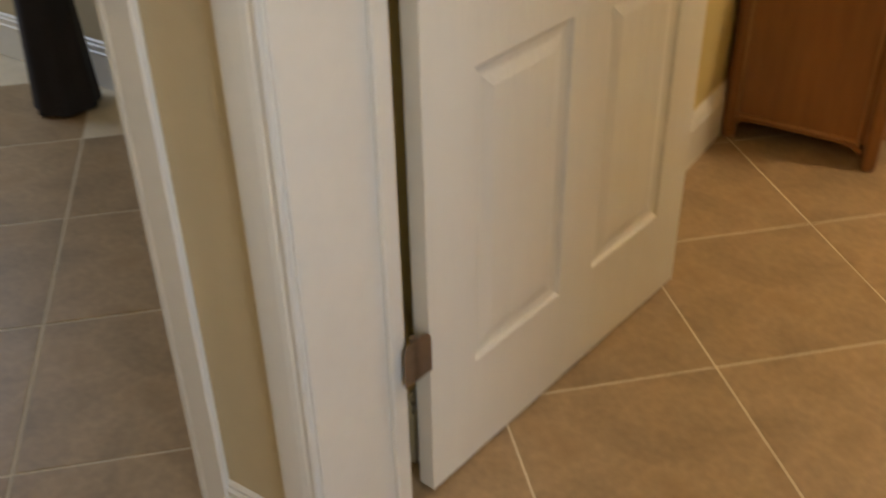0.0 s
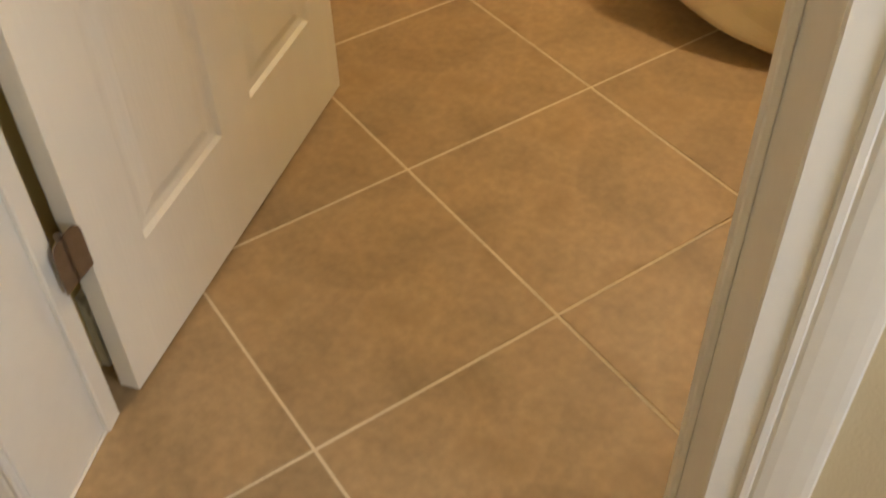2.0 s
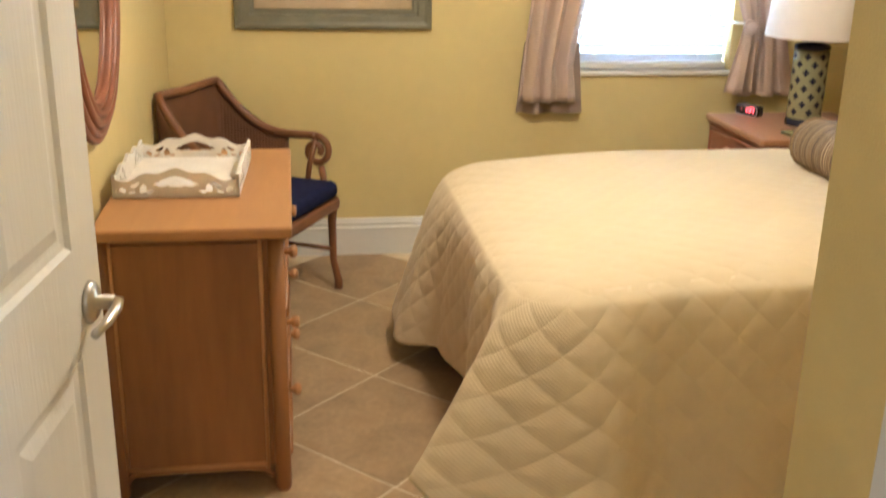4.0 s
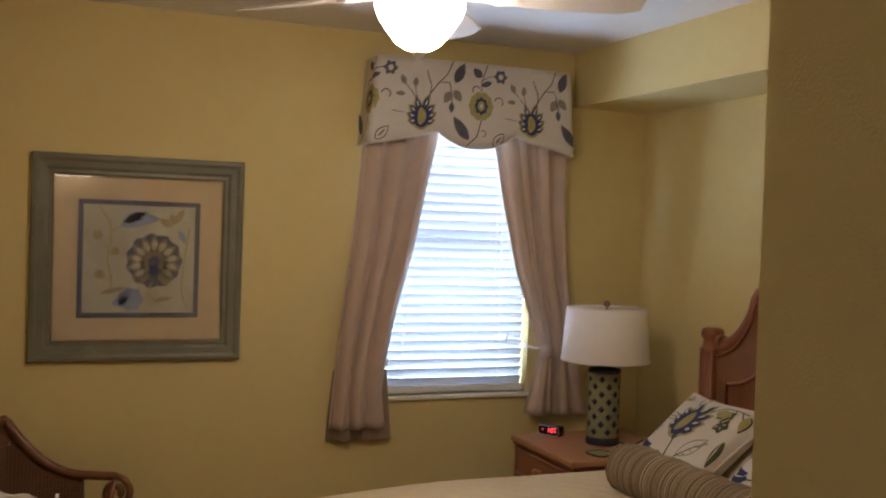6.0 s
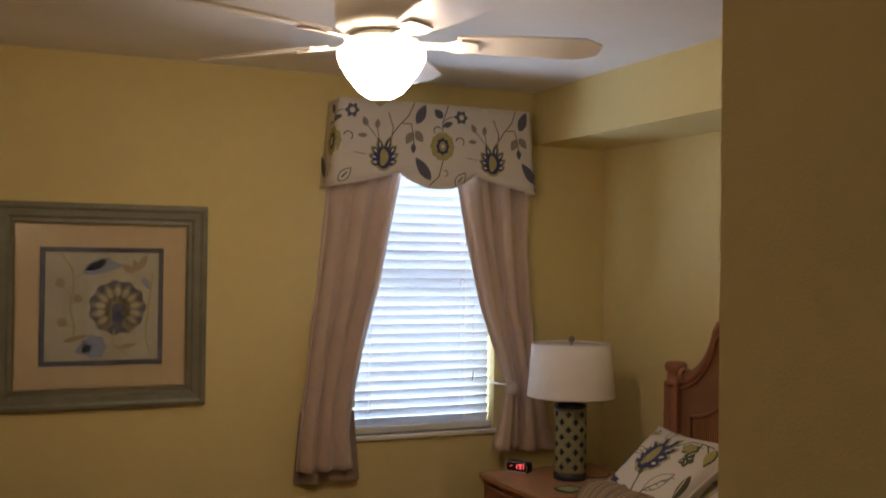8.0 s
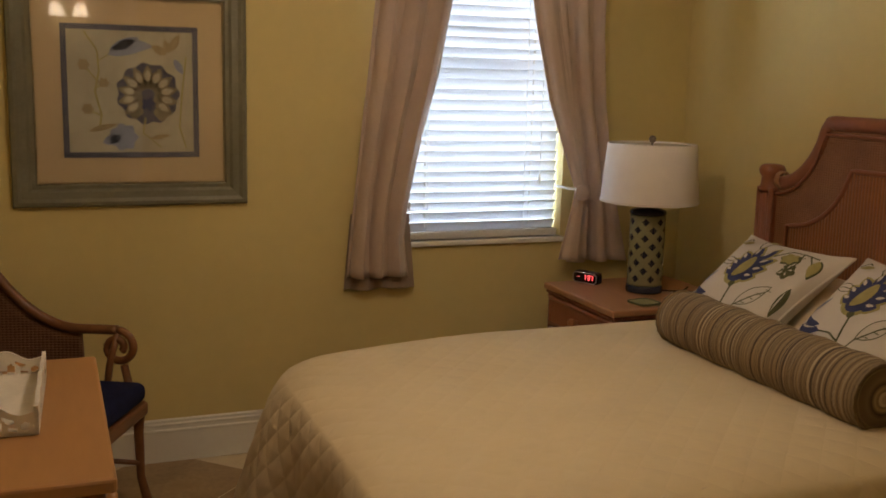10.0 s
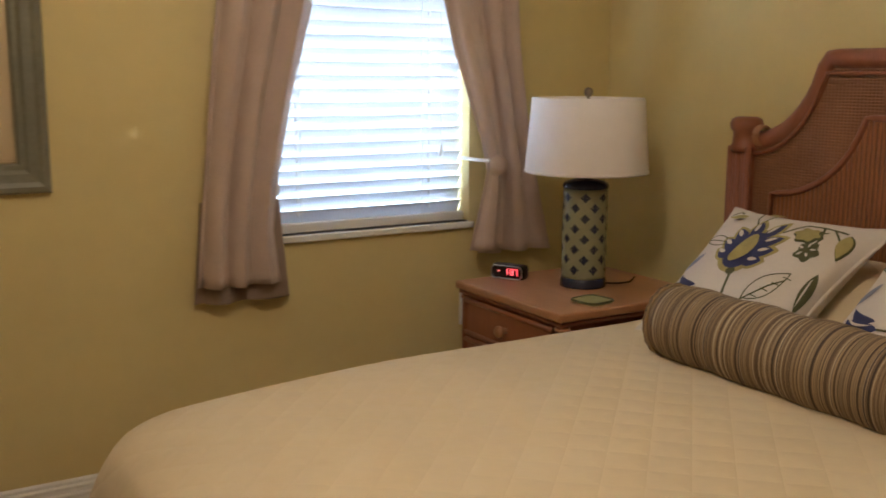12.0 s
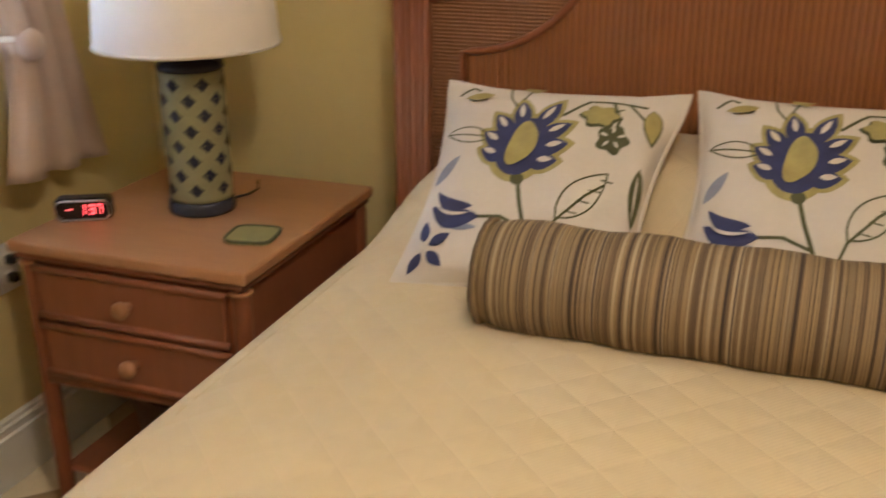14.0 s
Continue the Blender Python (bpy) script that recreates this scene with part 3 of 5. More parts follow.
def disc(u, v, r, lobes=0, depth=0.0, n=28, sq=1.0):
    return ((u, v), [(u + r * (1 + depth * math.cos(lobes * a)) * math.cos(a), v + sq * r * (1 + depth * math.cos(lobes * a)) * math.sin(a)) for a in (k * math.tau / n for k in range(n))])


def stem(points, w):
    """A thin ribbon through points, as short quads."""
    out = []
    pts = []
    for p, q in zip(points, points[1:]):
        for k in range(4):
            pts.append((p[0] + (q[0] - p[0]) * k / 4, p[1] + (q[1] - p[1]) * k / 4))
    pts.append(points[-1])
    for p, q in zip(pts, pts[1:]):
        dx, dy = q[0] - p[0], q[1] - p[1]
        d = math.hypot(dx, dy) or 1
        nx, ny = -dy / d * w / 2, dx / d * w / 2
        e = 0.15
        p2, q2 = (p[0] - dx * e, p[1] - dy * e), (q[0] + dx * e, q[1] + dy * e)
        out.append((((p[0] + q[0]) / 2, (p[1] + q[1]) / 2), [(p2[0] + nx, p2[1] + ny), (p2[0] - nx, p2[1] - ny), (q2[0] - nx, q2[1] - ny), (q2[0] + nx, q2[1] + ny)]))
    return out


def arc(u, v, r, a0, a1, n=7):
    return [(u + r * math.cos(radians(a0 + (a1 - a0) * k / n)), v + r * math.sin(radians(a0 + (a1 - a0) * k / n))) for k in range(n + 1)]


def bud_flower(u, v, s, turn=-10.0):
    """An upright artichoke-like flower: petals along both sides point up and out."""
    halo, dark, light = [], [], []
    for at, way, size in ((66, 72, 1.12), (28, 42, 1.0), (-4, 24, 0.95), (-38, 12, 0.9), (122, 112, 1.0), (158, 142, 0.95), (190, 160, 0.92), (222, 172, 0.86)):
        bu, bv = u + 0.34 * s * math.cos(radians(at)), v + 0.46 * s * math.sin(radians(at))
        cw, sw = math.cos(radians(way)), math.sin(radians(way))
        halo.append(leaf(bu - 0.10 * s * cw, bv - 0.10 * s * sw, way, 0.86 * s * size, 0.58 * s))
        dark.append(leaf(bu - 0.06 * s * cw, bv - 0.06 * s * sw, way, 0.68 * s * size, 0.42 * s))
        light.append(leaf(bu + 0.16 * s * cw, bv + 0.16 * s * sw, way, 0.34 * s * size, 0.13 * s))
    halo.append(disc(u, v, 0.64 * s, sq=1.15))
    dark.append(disc(u, v, 0.50 * s, sq=1.22))
    core = [disc(u, v + 0.02 * s, 0.27 * s, 3, 0.10, sq=1.7)]
    ca, sa = math.cos(radians(turn)), math.sin(radians(turn))

    def spin(p):
        x, y = 0.95 * (p[0] - u), 1.13 * (p[1] - v)
        return (u + x * ca - y * sa, v + x * sa + y * ca)
    return [[(spin(c), [spin(p) for p in o]) for c, o in shapes] for shapes in (halo, dark, light, core)]


def print_on(owner, surface, layers):
    """layers: (name, material, shapes, lift)."""
    for name, material, shapes, lift in layers:
        part(name, motif_mesh(shapes, surface, lift), material, owner)["kind"] = "stuff"


# ---- valance ----
DUSK = mat("dusty_print", (0.25, 0.22, 0.19), 0.8, var=0.25, scale=60, bump=0.3, bscale=500)
VINE = mat("brown_vine_print", (0.11, 0.085, 0.075), 0.8, var=0.2, scale=40, bump=0.3, bscale=500)


def valance():
    x0, x1, zt = 1.174, 2.090, 2.305
    yf = 3.615
    v = thing("valance", pose(0, 0, 0), "white window valance printed with blue flowers and vines", "valance")

    def hem(u):
        s = abs(u - 0.5) * 2
        if s < 0.39:
            return 1.932 + 0.07 * (s / 0.39) ** 2.2
        return 2.002 - 0.075 * ((s - 0.39) / 0.61) ** 0.75

    def surf(u, z, lift=0.0):
        # u over the front, beyond 0..1 round the returns to the wall
        taper = 0.035 * (zt - z) / 0.38
        if u < 0:
            return Vector((x0 - taper - lift, yf + min(-u, 0.17) * 1.0, z))
        if u > 1:
            return Vector((x1 + taper + lift, yf + min(u - 1, 0.17) * 1.0, z))
        wav = 0.006 * math.sin(u * 19) * (zt - z) / 0.38
        return Vector((x0 - taper + (x1 - x0 + 2 * taper) * u, yf - 0.012 * math.sin(math.pi * u) + wav - lift, z))

    bm = bmesh.new()
    us = [-0.17, -0.08, 0.0] + [k / 48 for k in range(1, 48)] + [1.0, 1.08, 1.17]
    grid = []
    for u in us:
        h = hem(min(max(u, 0), 1))
        grid.append([bm.verts.new(surf(u, h + (zt - h) * k / 10)) for k in range(11)])
    for a, b in zip(grid, grid[1:]):
        for k in range(10):
            bm.faces.new((a[k], b[k], b[k + 1], a[k + 1]))
    bmesh.ops.recalc_face_normals(bm, faces=bm.faces)
    cl = part("cloth", bm, PRINTF, v, smooth=True)
    so = cl.modifiers.new("thickness", "SOLIDIFY")
    so.thickness = 0.004
    part("board", boxes((x0 + 0.006, x1 - 0.006, yf + 0.006, FARY, zt - 0.02, zt - 0.002)), TRIM, v, "hidden mounting board")
    part("welt", tube([surf(u, hem(min(max(u, 0), 1)), 0.001) for u in us], 0.0035, 6), PRINTF, v, smooth=True)
    W = x1 - x0

    def s(u, z, lift):
        return surf(u / W, z, lift)

    halo, dark, light, core, stems, leaves, greys, olive = [], [], [], [], [], [], [], []
    for fx in (0.225, 0.775):
        a, b, c, d = bud_flower(fx * W, 2.055, 0.070, 0.0)
        halo += a
        dark += b
        light += c
        core += d
    # the print repeats from one large flower to the next
    L, Z = 0.225 * W, 2.06
    outline = []
    for o in (L - 0.55 * W, L, L + 0.55 * W):
        def at(*pts):
            return [(o + p, Z + q) for p, q in pts]
        stems += stem(at((0.029, 0.076), (0.035, 0.129), (0.012, 0.19)), 0.0045) + stem(at((0.035, 0.10), (0.064, 0.142), (0.104, 0.184), (0.127, 0.24)), 0.0045)
        stems += stem(at((0.075, 0.148), (0.116, 0.151), (0.13, 0.099), (0.133, 0.045)), 0.004) + stem(at((-0.023, 0.068), (-0.05, 0.10), (-0.085, 0.14)), 0.0035) + stem(at((-0.023, 0.068), (-0.03, 0.10), (-0.037, 0.135)), 0.0035)
        stems += stem(at((0.264, 0.125), (0.264, 0.165), (0.289, 0.238)), 0.0045) + stem(at((0.266, 0.17), (0.30, 0.19), (0.335, 0.196)), 0.0035) + stem(at((0.208, -0.117), (0.249, -0.075), (0.266, -0.005)), 0.0045)
        stems += stem(arc(o + 0.24, Z + 0.128, 0.017, 20, 230), 0.005) + stem(arc(o + 0.345, Z + 0.082, 0.02, -40, 170), 0.005) + stem(arc(o + 0.275, Z - 0.06, 0.013, -90, 120), 0.0035)
        leaves += [leaf(o + 0.142, Z + 0.150, 66, 0.098, 0.054), leaf(o + 0.214, Z - 0.093, 126, 0.122, 0.056), leaf(o + 0.131, Z + 0.066, -90, 0.046, 0.028), leaf(o + 0.262, Z + 0.148, 20, 0.055, 0.030), leaf(o + 0.265, Z + 0.185, 140, 0.055, 0.044)]
        leaves += [disc(o + 0.353, Z + 0.193, 0.028, 6, 0.18), disc(o - 0.032, Z + 0.226, 0.034, 3, 0.12)]
        greys += [leaf(o + 0.124, Z + 0.112, -118, 0.058, 0.044), leaf(o + 0.137, Z + 0.120, -52, 0.060, 0.044), leaf(o - 0.080, Z + 0.128, 115, 0.045, 0.030), leaf(o - 0.036, Z + 0.12, 88, 0.042, 0.028), leaf(o - 0.075, Z + 0.088, 180, 0.044, 0.024), disc(o + 0.065, Z + 0.222, 0.026, 7, 0.14)]
        light += [disc(o + 0.353, Z + 0.193, 0.012), disc(o + 0.065, Z + 0.222, 0.012), disc(o - 0.032, Z + 0.228, 0.015, 3, 0.2)]
        core += [disc(o + 0.353, Z + 0.193, 0.006), disc(o + 0.065, Z + 0.222, 0.006)]
        lf = leaf(o + 0.322, Z - 0.112, 50, 0.075, 0.048)[1]
        outline += stem(lf + [lf[0]], 0.004) + stem(at((0.335, -0.096), (0.355, -0.072)), 0.006)
        halo.append(disc(o + 0.264, Z + 0.059, 0.054, 10, 0.05, sq=1.16))
        dark.append(disc(o + 0.264, Z + 0.059, 0.028, 8, 0.12, sq=1.3))
        olive.append(disc(o + 0.264, Z + 0.059, 0.016, sq=1.4))
        light.append(disc(o + 0.264, Z + 0.059, 0.006, sq=1.4))
        stems += stem([(o - 0.075, Z + 0.008), (o - 0.125, Z + 0.014)], 0.003)
    stems += outline
    keep = lambda shapes: [q for q in shapes if all(-0.16 < u < W + 0.16 and hem(min(max(u / W, 0), 1)) + 0.004 < z < zt for u, z in q[1])]
    print_on(v, s, [("halo_print", OLIVE, keep(halo), 0.0052), ("blue_print", BLUE, keep(dark), 0.0062), ("leaf_print", SLATE, keep(leaves), 0.0058), ("bud_print", DUSK, keep(greys), 0.0057), ("vine_print", VINE, keep(stems), 0.0055), ("core_print", OLIVE, keep(core + olive), 0.0072), ("tongue_print", PRINTF, keep(light), 0.0084)])


valance()

# ---- the door ----
DW, DH, DT = 0.884, 2.03, 0.035


def door():
    """Six-panel door: u along its width from the hinges, w through its thickness."""
    m = Matrix.Translation((-0.358, 0.156, 0.012)) @ Matrix(((0.118, -0.993, 0, 0), (0.993, 0.118, 0, 0), (0, 0, 1, 0), (0, 0, 0, 1)))
    d = thing("door_1", m, "white six-panel bedroom door standing open", "door")
    d["kind"] = "structure"
    cols = ((0.115, 0.385), (0.500, 0.770))
    rows = ((0.232, 0.815), (0.985, 1.575), (1.675, 1.895))
    xs = sorted({-0.010, DW, *[c for p in cols for c in p]})
    zs = sorted({0.0, DH, *[r for p in rows for r in p]})
    bm = bmesh.new()
    for x0, x1 in zip(xs, xs[1:]):
        for z0, z1 in zip(zs, zs[1:]):
            if (x0, x1) in cols and (z0, z1) in rows:
                continue
            for w in (0.0, DT):
                f = [bm.verts.new((x, w, z)) for x, z in ((x0, z0), (x1, z0), (x1, z1), (x0, z1))]
                bm.faces.new(f)
    for a, b in (((-0.010, 0), (DW, 0)), ((DW, 0), (DW, DH)), ((DW, DH), (-0.010, DH)), ((-0.010, DH), (-0.010, 0))):
        bm.faces.new([bm.verts.new(p) for p in ((a[0], 0, a[1]), (b[0], 0, b[1]), (b[0], DT, b[1]), (a[0], DT, a[1]))])
    bmesh.ops.remove_doubles(bm, verts=bm.verts, dist=1e-5)
    bmesh.ops.recalc_face_normals(bm, faces=bm.faces)
    part("door_frame", bm, DOORP, d)
    steps = ((0.0, 0.0), (0.008, 0.007), (0.020, 0.009), (0.026, 0.009), (0.050, 0.0025))
    for c in cols:
        for r in rows:
            bm = bmesh.new()
            for side in (0, 1):
                prev = None
                for ins, dep in steps:
                    w = dep if side == 0 else DT - dep
                    q = [bm.verts.new((x, w, z)) for x, z in ((c[0] + ins, r[0] + ins), (c[1] - ins, r[0] + ins), (c[1] - ins, r[1] - ins), (c[0] + ins, r[1] - ins))]
                    if prev:
                        for i in range(4):
                            bm.faces.new((prev[i], prev[(i + 1) % 4], q[(i + 1) % 4], q[i]))
                    prev = q
                bm.faces.new(prev)
            bmesh.ops.recalc_face_normals(bm, faces=bm.faces)
            part("panel", bm, DOORP, d)
    for side, sgn in ((0.0, -1), (DT, 1)):
        h = part("lever_rose", lathe([(0, 0), (0.033, 0), (0.033, 0.006), (0.028, 0.011), (0.012, 0.013), (0.011, 0.04), (0, 0.04)], 24, Matrix.Translation((DW - 0.062, side, 0.885)) @ pose(0, 0, 0, 90 if sgn < 0 else -90, 0, 0)), METAL, d, "satin nickel lever rose", smooth=True)
        y = side + sgn * 0.045
        part("lever", tube([(DW - 0.062, side + sgn * 0.03, 0.885), (DW - 0.064, y, 0.885), (DW - 0.085, y + sgn * 0.004, 0.885), (DW - 0.13, y + sgn * 0.003, 0.881), (DW - 0.172, y - sgn * 0.004, 0.877)], 0.009, 10, taper=[1, 1.1, 1, 0.9, 0.75]), METAL, h, smooth=True)
    part("latch_plate", boxes((DW - 0.001, DW + 0.0015, 0.006, DT - 0.006, 0.855, 0.915)), METAL, d)
    for z in (0.30, 1.0, 1.78):
        hi = part("hinge", tube([(-0.046, 0.004, z), (-0.046, 0.004, z + 0.088)], 0.0065, 10), HINGEM, d, "dark nickel hinge")
        leafo = [(-0.012, 0.0), (0.030, 0.0), (0.030, 0.066)] + [(0.030 - 0.021 * (1 - math.cos(k * math.pi / 16)), 0.066 + 0.022 * math.sin(k * math.pi / 16)) for k in range(1, 9)] + [(-0.012, 0.088)]
        part("hinge_leaf", prism(leafo, 0.0022, Matrix.Translation((-0.040, -0.0025, z)) @ pose(0, 0, 0, 90, 0, 0)), HINGEM, hi)
        leafj = [(-0.75 * u - 0.054, v) for u, v in leafo]
        part("hinge_leaf", prism(leafj[::-1], 0.0022, Matrix.Translation((0, -0.0025, z)) @ pose(0, 0, 0, 90, 0, 0)), HINGEM, hi)


door()

# ---- bed ----
BX0, BX1, BY0, BY1, BZ = 0.565, 2.375, 1.545, 2.915, 0.659


def bed():
    b = thing("bed", pose(0, 0, 0), "bed with a cream quilted coverlet and a carved cane headboard", "bed")
    part("mattress", boxes((BX0 + 0.03, BX1 - 0.01, BY0 + 0.03, BY1 - 0.03, 0.36, BZ - 0.05), bevel=0.05, seg=3), TRIM, b)
    part("box_spring", boxes((BX0 + 0.05, BX1 - 0.01, BY0 + 0.05, BY1 - 0.05, 0.17, 0.36), bevel=0.02), DARKCL, b, "dark box spring base")
    for x in (BX0 + 0.12, BX1 - 0.12):
        for y in (BY0 + 0.12, BY1 - 0.12):
            part("leg", lathe([(0, 0), (0.025, 0), (0.028, 0.01), (0.024, 0.16), (0.03, 0.18), (0, 0.18)], 14, pose(x, y, 0.0)), DARKCL, b)


def sag(x):
    """The cloth sinks a little toward the foot of the bed."""
    return 0.045 * max(0.0, 1 - (x - BX0) / 0.7) ** 1.6


def coverlet():
    """A quilt over the bed: rings go from the middle of the top out over the edge and down to the hem."""
    c = thing("coverlet", pose(0, 0, 0), "cream quilted coverlet draped over the bed to the floor", "coverlet")
    # outline of the top edge, from the head on the near side round the foot to the head on the far side
    r = 0.17
    path = []
    for k in range(120):
        path.append((BX1 - (BX1 - BX0 - r) * k / 120, BY0, 0.0, -1.0))
    for k in range(33):
        a = math.pi / 2 * k / 32
        path.append((BX0 + r - r * math.sin(a), BY0 + r - r * math.cos(a), -math.sin(a), -math.cos(a)))
    for k in range(1, 91):
        path.append((BX0, BY0 + r + (BY1 - BY0 - 2 * r) * k / 90, -1.0, 0.0))
    for k in range(1, 33):
        a = math.pi / 2 * k / 32
        path.append((BX0 + r - r * math.cos(a), BY1 - r + r * math.sin(a), -math.cos(a), math.sin(a)))
    for k in range(1, 121):
        path.append((BX0 + r + (BX1 - BX0 - r) * k / 120, BY1, 0.0, 1.0))
    arc_len = [0.0]
    for p, q in zip(path, path[1:]):
        arc_len.append(arc_len[-1] + math.hypot(q[0] - p[0], q[1] - p[1]))
    near, far = arc_len[136], arc_len[242]
    bm = bmesh.new()
    uvl = bm.loops.layers.uv.new("cloth")
    uvs = {}

    def bump(s, at, w):
        return math.exp(-((s - at) / w) ** 2)

    K = 44
    rings = []
    for i, (x, y, nx, ny) in enumerate(path):
        s = arc_len[i]
        q = s - near
        ftip = bump(s, far + 0.16, 0.14) + 0.9 * bump(s, far - 0.12, 0.13)
        side = 1.0 if abs(ny) > 0.5 else 0.0
        # the corner at the foot hangs as a stiff flap between two points
        flap = 1.0 if -0.29 < q < 0.18 else 0.0
        hem = float(np.interp(q, (-0.29, -0.19, -0.135, -0.065, 0.0, 0.068, 0.11, 0.18), (0.092, 0.066, 0.036, 0.072, 0.126, 0.205, 0.15, 0.105)))
        hem += 0.03 * (1 - side) * (1 - flap) - 0.05 * ftip + 0.010 * math.sin(s * 13.0) * (1 - flap)
        hem = max(hem, 0.012)
        flare = float(np.interp(q, (-0.36, -0.25, -0.19, -0.135, -0.065, 0.0, 0.068, 0.11, 0.18), (0.085, 0.115, 0.195, 0.250, 0.222, 0.222, 0.268, 0.11, 0.0)))
        flare += 0.18 * ftip + 0.018 * math.sin(s * 15.0 + 1.0) * (1 - flap)
        col = []
        if ny > 0.5 and s > far + 0.35:
            flare *= 0.4
        for off, up in ((-0.04, 0.0122), (-0.018, 0.0036), (-0.002, -0.0048)):
            v = bm.verts.new((x + nx * off, y + ny * off, BZ + up - sag(x)))
            uvs[v] = (s, 1.0 + off)
            col.append(v)
        for k in range(1, K + 1):
            t = k / K
            drop = (BZ - sag(x) - hem) * t
            out = 0.028 * (1 - math.exp(-t * 9)) + flare * t ** 1.05
            fold = 0.010 * math.sin(s * 15.0 + 1.0) * t
            puff = min(abs(math.sin(math.pi * (s + 1.0 + drop) / 0.1)), abs(math.sin(math.pi * (s - 1.0 - drop) / 0.1)))
            fold += 0.0032 * puff ** 0.6 * min(t * 6, 1)
            # the edge rolls over
            z = BZ - 0.004 - sag(x) - drop
            v = bm.verts.new((x + nx * (out + fold), y + ny * (out + fold), z))
            uvs[v] = (s + 0.0, 1.0 + drop)
            col.append(v)
        rings.append(col)
    # top: columns run across the bed
    for a, b in zip(rings, rings[1:]):
        for k in range(len(a) - 1):
            f = bm.faces.new((a[k], b[k], b[k + 1], a[k + 1]))
    top = bmesh.new()
    part_uv(bm, uvs, uvl)
    side_ob = part("side_drape", bm, QUILT, c, smooth=True)
    so = side_ob.modifiers.new("thickness", "SOLIDIFY")
    so.thickness, so.offset = 0.004, 0.0
    tuv = top.loops.layers.uv.new("cloth")
    NX, NY = 110, 90
    grid = []
    tuvs = {}
    for i in range(NX + 1):
        line = []
        for j in range(NY + 1):
            x = BX0 + (BX1 - BX0) * i / NX
            y = BY0 + (BY1 - BY0) * j / NY
            # round the two corners at the foot
            if x < BX0 + r:
                w = r - math.sqrt(max(r * r - (BX0 + r - x) ** 2, 0))
                f = j / NY
                y = BY0 + w + (BY1 - BY0 - 2 * w) * f
            ed = min(x - BX0, y - BY0, BY1 - y)
            cx, cy = BX0 + r - x, max(BY0 + r - y, y - BY1 + r)
            if cx > 0 and cy > 0:
                ed = r - math.hypot(cx, cy)
            roll = 0.036 * (1 - math.exp(-max(ed, 0) / 0.06)) - sag(x)
            pill = 0.18 * (1 / (1 + math.exp(-(x - 2.10) / 0.04))) * (1 - math.exp(-max(min(y - BY0, BY1 - y), 0) / 0.10))
            s_, d_ = x + y, x - y
            q = min(abs(math.sin(math.pi * s_ / 0.1)), abs(math.sin(math.pi * d_ / 0.1)))
            z = BZ - 0.004 + roll + pill + 0.006 * noise.noise((x * 2.2, y * 2.2, 0.3)) * min(ed * 12, 1) + 0.0022 * (q ** 0.5) * min(max(ed, 0) * 20, 1)
            v = top.verts.new((x, y, z))
            tuvs[v] = (x, y)
            line.append(v)
        grid.append(line)
    for a, b in zip(grid, grid[1:]):
        for j in range(NY):
            top.faces.new((a[j], b[j], b[j + 1], a[j + 1]))
    part_uv(top, tuvs, tuv)
    part("top_cover", top, QUILT, c, smooth=True)


def part_uv(bm, uvs, layer):
    for f in bm.faces:
        for lo in f.loops:
            lo[layer].uv = uvs[lo.vert]


bed()
coverlet()


